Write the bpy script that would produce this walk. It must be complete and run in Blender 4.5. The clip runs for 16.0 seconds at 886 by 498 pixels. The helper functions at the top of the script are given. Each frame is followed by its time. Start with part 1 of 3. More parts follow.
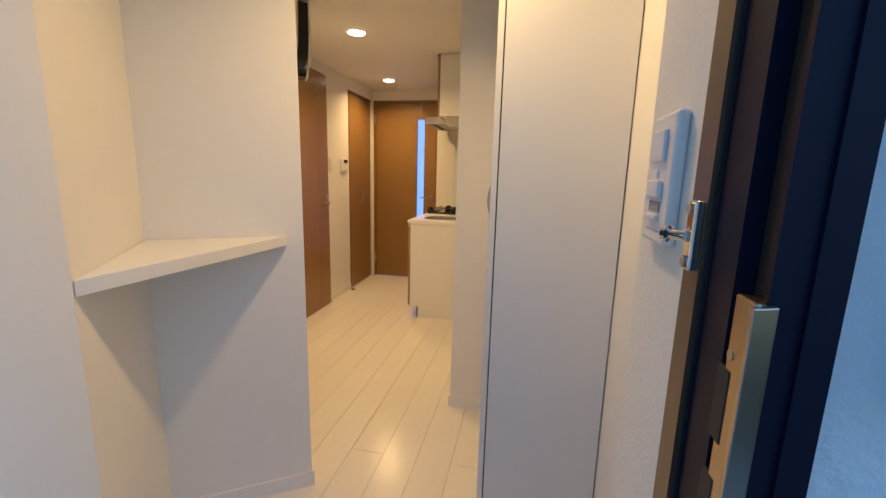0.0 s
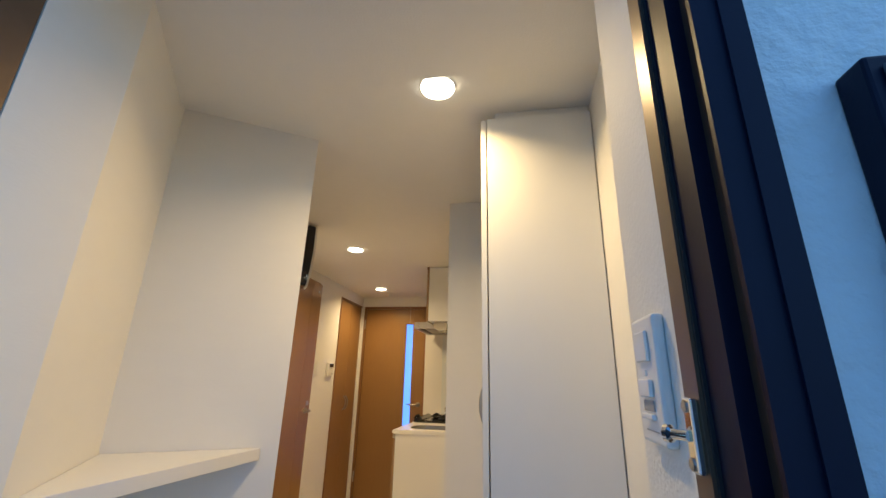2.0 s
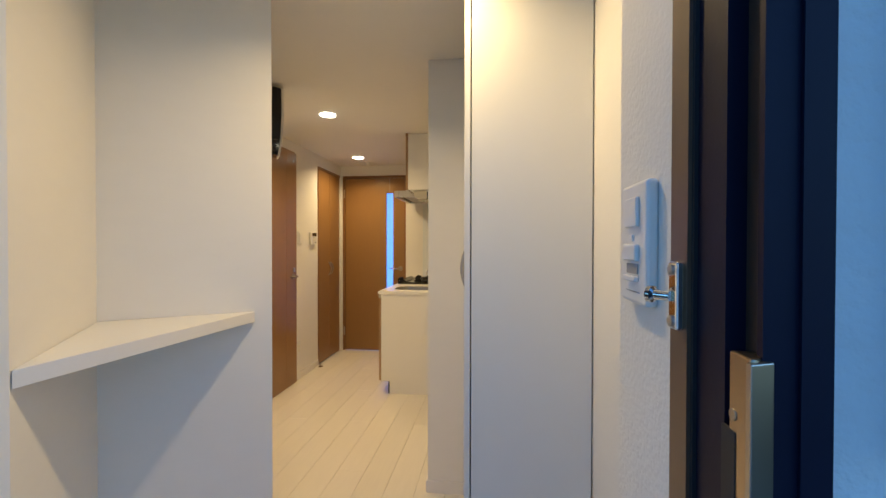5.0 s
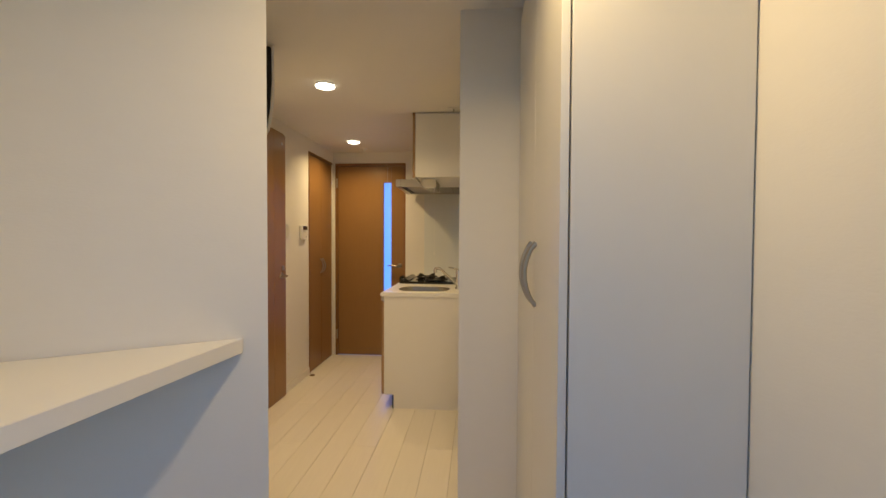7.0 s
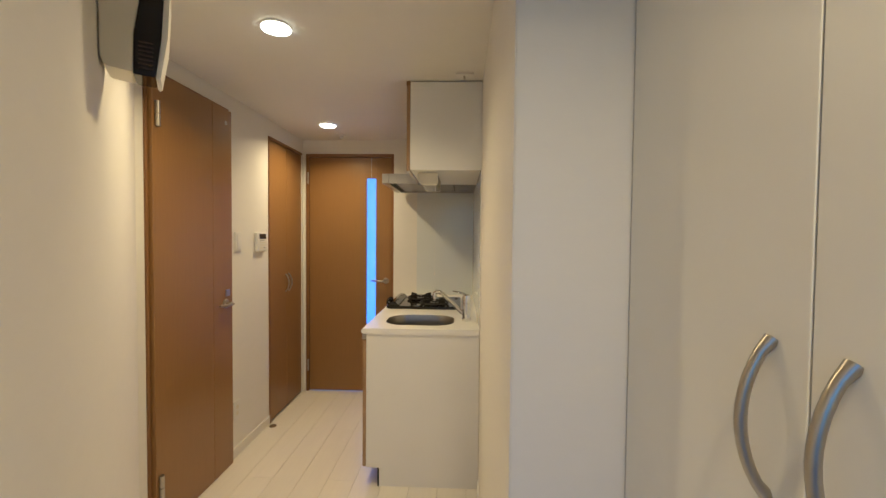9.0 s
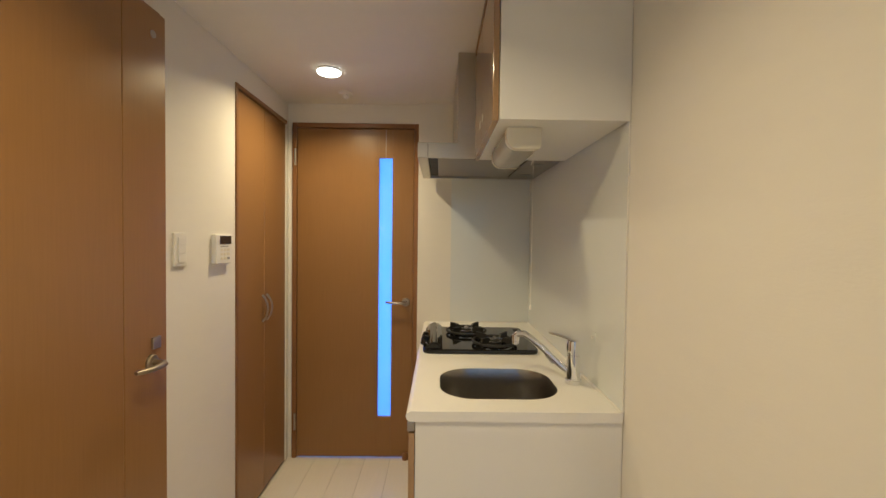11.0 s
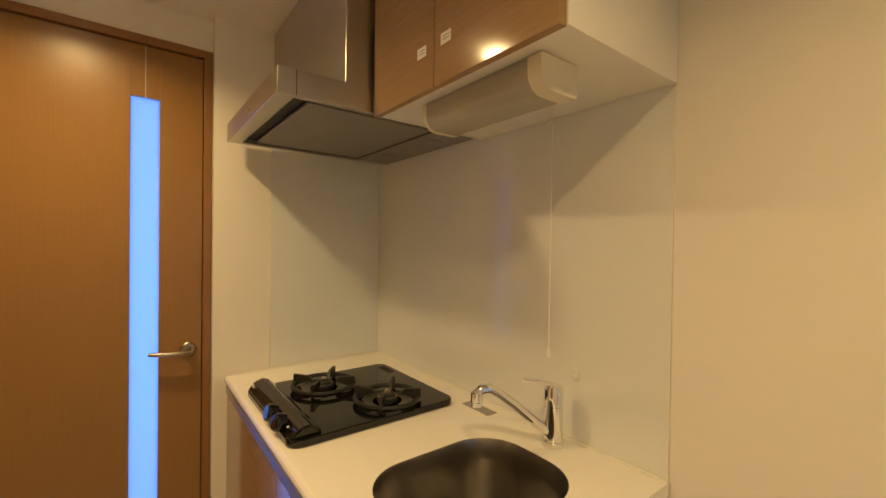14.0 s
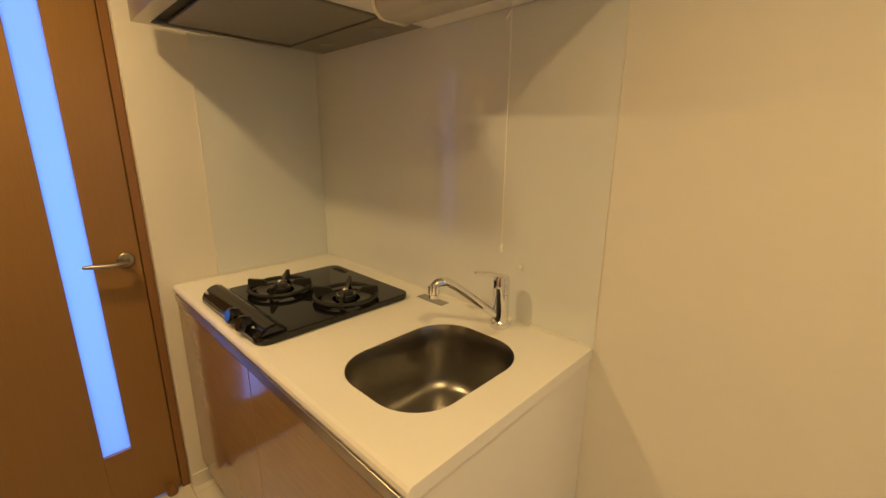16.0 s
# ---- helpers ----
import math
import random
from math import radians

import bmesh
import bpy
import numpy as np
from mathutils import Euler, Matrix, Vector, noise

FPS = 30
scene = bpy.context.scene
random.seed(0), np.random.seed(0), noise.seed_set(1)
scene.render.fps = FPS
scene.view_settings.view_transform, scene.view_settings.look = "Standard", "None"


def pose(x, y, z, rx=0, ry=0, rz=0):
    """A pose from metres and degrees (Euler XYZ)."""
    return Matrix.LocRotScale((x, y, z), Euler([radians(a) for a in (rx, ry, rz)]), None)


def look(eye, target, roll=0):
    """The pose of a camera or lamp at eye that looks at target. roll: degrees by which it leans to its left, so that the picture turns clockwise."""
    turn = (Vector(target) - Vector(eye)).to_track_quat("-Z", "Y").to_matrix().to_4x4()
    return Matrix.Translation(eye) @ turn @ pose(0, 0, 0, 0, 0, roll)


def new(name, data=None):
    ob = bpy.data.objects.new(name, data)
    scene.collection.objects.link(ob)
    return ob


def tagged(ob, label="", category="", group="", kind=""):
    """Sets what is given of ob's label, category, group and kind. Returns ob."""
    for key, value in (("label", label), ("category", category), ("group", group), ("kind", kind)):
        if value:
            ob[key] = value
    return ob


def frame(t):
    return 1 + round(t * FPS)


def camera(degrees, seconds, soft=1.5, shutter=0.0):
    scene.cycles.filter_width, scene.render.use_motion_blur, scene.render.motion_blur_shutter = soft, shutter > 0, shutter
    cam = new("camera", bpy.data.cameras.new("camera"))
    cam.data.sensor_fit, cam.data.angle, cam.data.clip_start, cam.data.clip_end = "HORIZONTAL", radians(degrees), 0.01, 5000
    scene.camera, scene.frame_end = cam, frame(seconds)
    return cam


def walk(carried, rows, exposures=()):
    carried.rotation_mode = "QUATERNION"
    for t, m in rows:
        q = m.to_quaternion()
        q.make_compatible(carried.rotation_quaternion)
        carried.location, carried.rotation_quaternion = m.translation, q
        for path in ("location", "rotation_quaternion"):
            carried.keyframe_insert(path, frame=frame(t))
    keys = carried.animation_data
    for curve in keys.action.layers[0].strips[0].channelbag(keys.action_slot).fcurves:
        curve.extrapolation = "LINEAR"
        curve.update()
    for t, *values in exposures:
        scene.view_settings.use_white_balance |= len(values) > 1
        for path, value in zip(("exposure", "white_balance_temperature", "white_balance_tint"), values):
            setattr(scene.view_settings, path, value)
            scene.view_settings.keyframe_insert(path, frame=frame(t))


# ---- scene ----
cam = camera(94.3, 16.0, soft=1.5)
PATH = [
    (0, (0.582, 1.643, 1.253), (0.199, 3.573, 0.893), 1.5),
    (0.5, (0.576, 1.642, 1.251), (0.194, 3.604, 1.181), 1.5),
    (1, (0.573, 1.634, 1.254), (0.202, 3.588, 1.463), 1.3),
    (1.5, (0.575, 1.62, 1.251), (0.218, 3.535, 1.703), 1.7),
    (2, (0.576, 1.616, 1.247), (0.24, 3.493, 1.851), 1.4),
    (2.5, (0.571, 1.61, 1.244), (0.255, 3.48, 1.881), 1.2),
    (3, (0.577, 1.614, 1.245), (0.274, 3.515, 1.788), 0.8),
    (3.5, (0.577, 1.617, 1.245), (0.283, 3.56, 1.616), 0.7),
    (4, (0.578, 1.621, 1.246), (0.303, 3.593, 1.434), 0.3),
    (4.5, (0.572, 1.621, 1.248), (0.314, 3.603, 1.3), 0.2),
    (5, (0.563, 1.641, 1.251), (0.32, 3.626, 1.23), 0.1),
    (7.5, (0.261, 2.203, 1.268), (0.114, 4.197, 1.21), 0.4),
    (8, (0.238, 2.415, 1.326), (0.106, 4.409, 1.258), 0.5),
    (10.4, (-0.163, 3.477, 1.368), (-0.179, 5.476, 1.318), 0.6),
    (11, (-0.307, 3.819, 1.365), (-0.291, 5.818, 1.315), 0.7),
    (11.5, (-0.405, 4.084, 1.37), (-0.302, 6.081, 1.313), 0.6),
    (12, (-0.515, 4.269, 1.353), (-0.234, 6.248, 1.309), 0.8),
    (12.5, (-0.592, 4.4, 1.352), (-0.046, 6.324, 1.319), 0.9),
    (13, (-0.64, 4.517, 1.353), (0.175, 6.343, 1.322), 0.9),
    (13.5, (-0.654, 4.581, 1.361), (0.393, 6.284, 1.343), 1.0),
    (14, (-0.681, 4.603, 1.363), (0.531, 6.194, 1.342), 0.8),
    (14.5, (-0.701, 4.61, 1.362), (0.613, 6.117, 1.313), 0.8),
    (15, (-0.707, 4.604, 1.361), (0.665, 6.054, 1.235), 0.6),
    (15.5, (-0.722, 4.604, 1.371), (0.676, 6.004, 1.083), 0.5),
    (16, (-0.73, 4.61, 1.369), (0.662, 5.957, 0.873), 0.5),
]
EXPOSURES = [(0.0, 0.58, 6800, 10), (0.5, 0.56, 6250, 6), (1.5, 0.58, 5950, 5), (3.5, 0.58, 5800, 4), (5.0, 0.59, 5900, 4), (7.5, 0.32, 6050, 4), (8.0, 0.50, 5600, 2), (10.5, 0.58, 5050, 2), (11.0, 0.59, 5050, 2), (12.5, 0.54, 6000, 2), (14.5, 0.49, 7050, 3), (16.0, 0.43, 7150, 3)]
walk(cam, [(t, look(eye, target, roll)) for t, eye, target, roll in PATH], EXPOSURES)

# ---- world and lights ----
world = bpy.data.worlds.new("sky")
scene.world = world
world.use_nodes = True
wn = world.node_tree.nodes
sky = wn.new("ShaderNodeTexSky")
sky.sky_type, sky.sun_disc, sky.sun_elevation, sky.sun_rotation = "NISHITA", False, radians(40), radians(90)
tint = wn.new("ShaderNodeMix")
tint.data_type, tint.blend_type = "RGBA", "MULTIPLY"
tint.inputs[0].default_value, tint.inputs[7].default_value = 1.0, (0.42, 0.70, 1.0, 1)
world.node_tree.links.new(sky.outputs[0], tint.inputs[6])
world.node_tree.links.new(tint.outputs[2], wn["Background"].inputs[0])
wn["Background"].inputs[1].default_value = 0.148

CEIL = 2.175
LAMPS = [(0.345, 2.73), (-0.60, 4.43), (-0.855, 5.84)]
LAMP_W = 6.1
WARM = (1.0, 0.66, 0.29)


def disk_light(name, m, size, power, color):
    data = bpy.data.lights.new(name, "AREA")
    data.shape, data.size, data.energy, data.color, data.spread = "DISK", size, power, color, radians(146)
    ob = new(name, data)
    ob.matrix_world = m
    return ob


for lx, ly in LAMPS:
    disk_light("downlight_light", pose(lx, ly, CEIL - 0.022), 0.085, LAMP_W if ly > 3 else LAMP_W * 0.92, WARM)

# daylight through the window of the room behind the glazed door
day = bpy.data.lights.new("window_daylight", "AREA")
day.shape, day.size, day.size_y, day.energy, day.color = "RECTANGLE", 1.5, 1.8, 33, (0.15, 0.30, 1.0)
new("window_daylight", day).matrix_world = pose(-0.6, 8.35, 1.2, -90, 0, 0)


# ---- materials ----
def mat(name, color, rough=0.5, metal=0.0, grain=0.03, scale=12.0, bump=0.0, bscale=200.0, coat=0.0, stretch=(1, 1, 1), dark=None, random=0.0):
    """A surface with two scales of tone variation, a roughness that follows them and a fine relief."""
    m = bpy.data.materials.new(name)
    m.use_nodes = True
    nt = m.node_tree
    b = nt.nodes["Principled BSDF"]
    co = nt.nodes.new("ShaderNodeTexCoord")
    mp = nt.nodes.new("ShaderNodeMapping")
    mp.inputs["Scale"].default_value = stretch
    nt.links.new(co.outputs["Object"], mp.inputs[0])
    n1 = nt.nodes.new("ShaderNodeTexNoise")
    n1.inputs["Scale"].default_value, n1.inputs["Detail"].default_value = scale, 6
    nt.links.new(mp.outputs[0], n1.inputs["Vector"])
    n2 = nt.nodes.new("ShaderNodeTexNoise")
    n2.inputs["Scale"].default_value, n2.inputs["Detail"].default_value = scale * 0.12, 3
    nt.links.new(co.outputs["Object"], n2.inputs["Vector"])
    add = nt.nodes.new("ShaderNodeMath")
    add.operation = "ADD"
    nt.links.new(n1.outputs[0], add.inputs[0])
    nt.links.new(n2.outputs[0], add.inputs[1])
    ramp = nt.nodes.new("ShaderNodeMapRange")
    ramp.interpolation_type = "SMOOTHSTEP"
    ramp.inputs[1].default_value, ramp.inputs[2].default_value = 0.45, 1.55
    nt.links.new(add.outputs[0], ramp.inputs[0])
    mix = nt.nodes.new("ShaderNodeMix")
    mix.data_type = "RGBA"
    low = dark or tuple(c * (1 - grain * 2) for c in color)
    mix.inputs[6].default_value = (*low, 1)
    mix.inputs[7].default_value = (*color, 1)
    nt.links.new(ramp.outputs[0], mix.inputs[0])
    out = mix.outputs[2]
    if random:
        info = nt.nodes.new("ShaderNodeObjectInfo")
        hsv = nt.nodes.new("ShaderNodeHueSaturation")
        r2 = nt.nodes.new("ShaderNodeMapRange")
        r2.inputs[3].default_value, r2.inputs[4].default_value = 1 - random, 1 + random
        nt.links.new(info.outputs["Random"], r2.inputs[0])
        nt.links.new(r2.outputs[0], hsv.inputs["Value"])
        nt.links.new(out, hsv.inputs["Color"])
        out = hsv.outputs[0]
    nt.links.new(out, b.inputs["Base Color"])
    rr = nt.nodes.new("ShaderNodeMapRange")
    rr.inputs[3].default_value, rr.inputs[4].default_value = max(0.02, rough * 0.85), min(1, rough * 1.15)
    nt.links.new(n2.outputs[0], rr.inputs[0])
    nt.links.new(rr.outputs[0], b.inputs["Roughness"])
    b.inputs["Metallic"].default_value = metal
    b.inputs["Coat Weight"].default_value = coat
    b.inputs["Coat Roughness"].default_value = 0.05
    if bump:
        n3 = nt.nodes.new("ShaderNodeTexNoise")
        n3.inputs["Scale"].default_value, n3.inputs["Detail"].default_value = bscale, 4
        nt.links.new(mp.outputs[0], n3.inputs["Vector"])
        bp = nt.nodes.new("ShaderNodeBump")
        bp.inputs["Strength"].default_value, bp.inputs["Distance"].default_value = bump, 0.006 if bump >= 1 else 0.002
        nt.links.new(n3.outputs[0], bp.inputs["Height"])
        nt.links.new(bp.outputs[0], b.inputs["Normal"])
    return m


def glow(name, color, strength):
    m = bpy.data.materials.new(name)
    m.use_nodes = True
    b = m.node_tree.nodes["Principled BSDF"]
    b.inputs["Base Color"].default_value = (0.8, 0.8, 0.8, 1)
    b.inputs["Emission Color"].default_value = (*color, 1)
    b.inputs["Emission Strength"].default_value = strength
    return m


M_WALL = mat("wallpaper", (0.80, 0.78, 0.74), 0.75, grain=0.012, scale=30, bump=0.14, bscale=260, stretch=(0.3, 0.3, 1))
M_TEX = mat("embossed_wallpaper", (0.80, 0.78, 0.74), 0.7, grain=0.02, scale=30, bump=0.45, bscale=150)
M_CEIL = mat("ceiling_paper", (0.80, 0.78, 0.74), 0.85, grain=0.012, scale=20, bump=0.4, bscale=180)
M_WHITE = mat("white_laminate", (0.80, 0.79, 0.76), 0.38, grain=0.01, scale=8, bump=0.06, bscale=90)
M_TRIM = mat("white_trim", (0.80, 0.78, 0.75), 0.4, grain=0.012, scale=15)
M_PLANK = mat("white_floorboard", (0.80, 0.76, 0.69), 0.22, grain=0.03, scale=10, bump=0.05, bscale=60, stretch=(6, 0.5, 1), random=0.025)
M_JOINT = mat("floor_joint", (0.64, 0.56, 0.45), 0.7, grain=0.1)
M_WOOD = mat("oak_veneer", (0.300, 0.161, 0.054), 0.30, grain=0.1, scale=22, bump=0.06, bscale=90, stretch=(9, 9, 0.3), dark=(0.264, 0.140, 0.046))
M_WOOD2 = mat("oak_frame", (0.26, 0.125, 0.045), 0.35, grain=0.1, scale=22, bump=0.06, bscale=90, stretch=(9, 9, 0.3), dark=(0.21, 0.10, 0.034))
M_GLOSS = mat("gloss_wood_laminate", (0.38, 0.245, 0.13), 0.13, grain=0.1, scale=26, stretch=(5, 0.35, 5), dark=(0.29, 0.182, 0.092), coat=0.25)
M_STEEL = mat("brushed_steel", (0.55, 0.53, 0.50), 0.32, 1.0, grain=0.05, scale=30, stretch=(1, 12, 12), bump=0.05, bscale=300)
M_FILTER = mat("hood_filter_plate", (0.33, 0.31, 0.28), 0.45, 0.7, grain=0.04, scale=20)
M_DARKSTEEL = mat("sink_steel", (0.36, 0.345, 0.32), 0.31, 1.0, grain=0.06, scale=40, bump=0.05, bscale=300)
M_CHROME = mat("chrome", (0.82, 0.82, 0.82), 0.07, 1.0, grain=0.01)
M_NICKEL = mat("satin_nickel", (0.48, 0.45, 0.40), 0.33, 1.0, grain=0.03)
M_COUNTER = mat("solid_surface_worktop", (0.84, 0.83, 0.80), 0.3, grain=0.012, scale=60)
M_PANEL = mat("splash_panel", (0.75, 0.785, 0.80), 0.13, grain=0.01, scale=8)
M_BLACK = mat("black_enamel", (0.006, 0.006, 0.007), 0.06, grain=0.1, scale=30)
M_IRON = mat("cast_iron", (0.02, 0.02, 0.02), 0.5, grain=0.2, scale=80, bump=0.3, bscale=300)
M_PLASTIC = mat("white_plastic", (0.78, 0.77, 0.74), 0.35, grain=0.01)
M_CREAM = mat("cream_plastic", (0.74, 0.70, 0.58), 0.4, grain=0.02)
M_CLEAR = mat("ribbed_diffuser", (0.44, 0.42, 0.36), 0.22, grain=0.08, scale=60, stretch=(1, 0.05, 1))
M_GREY = mat("grey_print", (0.30, 0.30, 0.30), 0.5, grain=0.05)
M_LCD = mat("dark_display", (0.03, 0.025, 0.02), 0.15, grain=0.05)
M_LABEL = mat("paper_label", (0.80, 0.80, 0.78), 0.5, grain=0.02)
M_NAVY = mat("dark_blue_door_frame", (0.004, 0.006, 0.024), 0.5, grain=0.1, scale=30, bump=0.05, bscale=200)
M_NAVY.node_tree.nodes["Principled BSDF"].inputs["Specular IOR Level"].default_value = 0.2
M_BROWN = mat("bronze_anodised_frame", (0.16, 0.11, 0.075), 0.35, 0.5, grain=0.08, scale=30)
M_GROOVE = mat("dark_brown_lining", (0.05, 0.028, 0.018), 0.5, grain=0.1)
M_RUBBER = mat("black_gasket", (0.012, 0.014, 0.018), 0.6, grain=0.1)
M_BRASS = mat("strike_plate_metal", (0.45, 0.37, 0.27), 0.3, 1.0, grain=0.04)
M_CONC = mat("painted_plaster", (0.86, 0.86, 0.86), 0.8, grain=0.06, scale=9, bump=1.0, bscale=45, dark=(0.76, 0.77, 0.78))
M_SLAB = mat("concrete_slab", (0.35, 0.35, 0.34), 0.8, grain=0.08, scale=9, bump=0.4, bscale=60)
M_LENS = glow("lit_lamp_lens", (1.0, 0.86, 0.62), 5.8)
M_LEVER = mat("satin_lever_metal", (0.38, 0.33, 0.26), 0.36, 1.0, grain=0.03)
M_GLASSGREY = mat("smoked_cover", (0.10, 0.11, 0.13), 0.15, grain=0.05)

M_FROST = bpy.data.materials.new("frosted_glass")
M_FROST.use_nodes = True
fn = M_FROST.node_tree
tr = fn.nodes.new("ShaderNodeBsdfTranslucent")
tr.inputs[0].default_value = (0.75, 0.86, 0.95, 1)
gl = fn.nodes.new("ShaderNodeBsdfGlossy")
gl.inputs["Roughness"].default_value = 0.18
mx = fn.nodes.new("ShaderNodeMixShader")
mx.inputs[0].default_value = 0.06
fn.links.new(tr.outputs[0], mx.inputs[1])
fn.links.new(gl.outputs[0], mx.inputs[2])
fn.links.new(mx.outputs[0], fn.nodes["Material Output"].inputs[0])


# ---- mesh helpers ----
def link(name, bm, material, parent=None, label="", smooth=False):
    if smooth:
        for f in bm.faces:
            f.smooth = True
    me = bpy.data.meshes.new(name)
    bm.normal_update()
    bm.to_mesh(me)
    bm.free()
    me.materials.append(material)
    if smooth:
        me.set_sharp_from_angle(angle=radians(35))
    ob = new(name, me)
    if parent:
        ob.parent = parent
    if label:
        ob["label"] = label
    return ob


def part(name, bm, material, parent, label="", smooth=False):
    return link(name, bm, material, parent, label, smooth)


def thing(name, label, category, at=(0, 0, 0), group="", kind=""):
    ob = tagged(new(name), label, category, group, kind)
    ob.location = at
    return ob


def box(x0, y0, z0, x1, y1, z1, bevel=0.0, bm=None, seg=2):
    one = bmesh.new()
    bmesh.ops.create_cube(one, size=1, matrix=Matrix.Translation(((x0 + x1) / 2, (y0 + y1) / 2, (z0 + z1) / 2)) @ Matrix.Diagonal((abs(x1 - x0), abs(y1 - y0), abs(z1 - z0), 1)))
    if bevel:
        bmesh.ops.bevel(one, geom=one.edges[:], offset=bevel, segments=seg, affect="EDGES", profile=0.5)
    return join(bm, one)


def join(bm, one):
    if bm is None:
        return one
    me = bpy.data.meshes.new("tmp")
    one.to_mesh(me)
    one.free()
    bm.from_mesh(me)
    bpy.data.meshes.remove(me)
    return bm


def prism(points, z0, z1, bevel=0.0, bm=None):
    """An upright prism over a plan outline."""
    one = bmesh.new()
    f = one.faces.new([one.verts.new((x, y, z0)) for x, y in points])
    up = bmesh.ops.extrude_face_region(one, geom=[f])["geom"]
    bmesh.ops.translate(one, vec=(0, 0, z1 - z0), verts=[v for v in up if isinstance(v, bmesh.types.BMVert)])
    bmesh.ops.recalc_face_normals(one, faces=one.faces[:])
    if bevel:
        bmesh.ops.bevel(one, geom=one.edges[:], offset=bevel, segments=2, affect="EDGES", profile=0.5)
    return join(bm, one)


def lathe(profile, m=Matrix(), n=32, bm=None):
    """A turned body: (radius, height) pairs about the z axis of m."""
    one = bmesh.new()
    rings = [[one.verts.new((r * math.cos(2 * math.pi * k / n), r * math.sin(2 * math.pi * k / n), h)) for k in range(n)] for r, h in profile]
    for a, b in zip(rings, rings[1:]):
        for k in range(n):
            one.faces.new((a[k], a[(k + 1) % n], b[(k + 1) % n], b[k]))
    one.faces.new(rings[0][::-1])
    one.faces.new(rings[-1])
    bmesh.ops.transform(one, matrix=m, verts=one.verts[:])
    bmesh.ops.recalc_face_normals(one, faces=one.faces[:])
    return join(bm, one)


def tube(path, radii, n=14, flat=1.0, bm=None, side=Vector((0, 0, 1))):
    """A swept round (or flattened) bar along a path."""
    one = bmesh.new()
    pts = [Vector(p) for p in path]
    if not isinstance(radii, (list, tuple)):
        radii = [radii] * len(pts)
    rings = []
    for i, p in enumerate(pts):
        d = (pts[min(i + 1, len(pts) - 1)] - pts[max(i - 1, 0)]).normalized()
        u = d.cross(side)
        u = u.normalized() if u.length > 1e-4 else d.orthogonal().normalized()
        w = u.cross(d).normalized()
        rings.append([one.verts.new(p + radii[i] * (math.cos(2 * math.pi * k / n) * u + flat * math.sin(2 * math.pi * k / n) * w)) for k in range(n)])
    for a, b in zip(rings, rings[1:]):
        for k in range(n):
            one.faces.new((a[k], a[(k + 1) % n], b[(k + 1) % n], b[k]))
    one.faces.new(rings[0][::-1])
    one.faces.new(rings[-1])
    bmesh.ops.recalc_face_normals(one, faces=one.faces[:])
    return join(bm, one)


def rounded(cx, cy, hx, hy, r, n=8):
    """A rounded rectangle's outline, counter-clockwise."""
    out = []
    for sx, sy, a0 in ((1, 1, 0), (-1, 1, 90), (-1, -1, 180), (1, -1, 270)):
        for k in range(n + 1):
            a = radians(a0 + 90 * k / n)
            out.append((cx + sx * (hx - r) + r * math.cos(a), cy + sy * (hy - r) + r * math.sin(a)))
    return out


def structure(name, bm, material, label, category):
    return tagged(link(name, bm, material), label, category, kind="structure")


def slab(p0, p1, thick, z0, z1):
    """A straight wall from p0 to p1, thick on the left of that direction."""
    d = (Vector(p1) - Vector(p0)).normalized()
    n = Vector((-d.y, d.x)) * thick
    return prism([p0, p1, tuple(Vector(p1) + n), tuple(Vector(p0) + n)], z0, z1)


# ---- structure ----
E = (-0.30, 2.277)      # near end of the corner niche
C = (-0.60, 2.72)      # inner corner of the niche
D = (-0.20, 2.985)     # outer corner towards the hall
F = (-1.235, 4.50)     # foot of the slanted hall wall
XL, XR, YE = -1.235, 0.237, 6.34
YK = 6.30              # end wall beside the worktop, proud of the door wall
TOP = 2.30

structure("wall_entry_left", slab((-0.30, 2.09), E, 0.10, -0.1, TOP), M_WALL, "white papered entry wall beside the door frame", "wall")
structure("wall_niche_back", slab(E, C, 0.10, -0.1, TOP), M_WALL, "white papered wall of the corner niche", "wall")
structure("wall_niche_front", prism([C, D, (-0.262, 3.075), (-0.68, 2.82)], -0.1, TOP), M_WALL, "white papered slanted wall carrying a corner shelf", "wall")
structure("wall_slant", prism([D, F, (-1.33, 4.46), (-0.262, 3.079)], -0.1, TOP), M_WALL, "white papered slanted hall wall", "wall")
lw = box(XL - 0.1, 4.50, -0.1, XL, 4.545, TOP)
box(XL - 0.1, 4.545, 2.085, XL, 5.195, TOP, bm=lw)
box(XL - 0.1, 5.195, -0.1, XL, 5.69, TOP, bm=lw)
box(XL - 0.1, 5.69, 2.06, XL, YE, TOP, bm=lw)
structure("wall_left", lw, M_WALL, "white papered hall wall with two door openings", "wall")
structure("closet_back_wall", box(XL - 0.75, 4.4, -0.1, XL - 0.65, YE + 0.1, TOP), M_WALL, "plain wall behind the closet", "wall")
ew = box(XL - 0.1, YE, -0.1, -1.212, YE + 0.1, TOP)
box(-1.212, YE, 2.06, -0.44, YE + 0.1, TOP, bm=ew)
box(-0.44, YK, -0.1, XR + 0.1, YE + 0.1, TOP, bm=ew)
structure("wall_end", ew, M_WALL, "white papered end wall with a door opening", "wall")
structure("wall_right", box(XR, 3.69, -0.1, XR + 0.1, YK, TOP), M_WALL, "white papered wall behind the kitchen", "wall")
structure("wall_pier", box(XR + 0.1, 3.69, -0.1, 0.97, 3.79, TOP), M_WALL, "white papered pier beside the shoe cupboard", "wall")
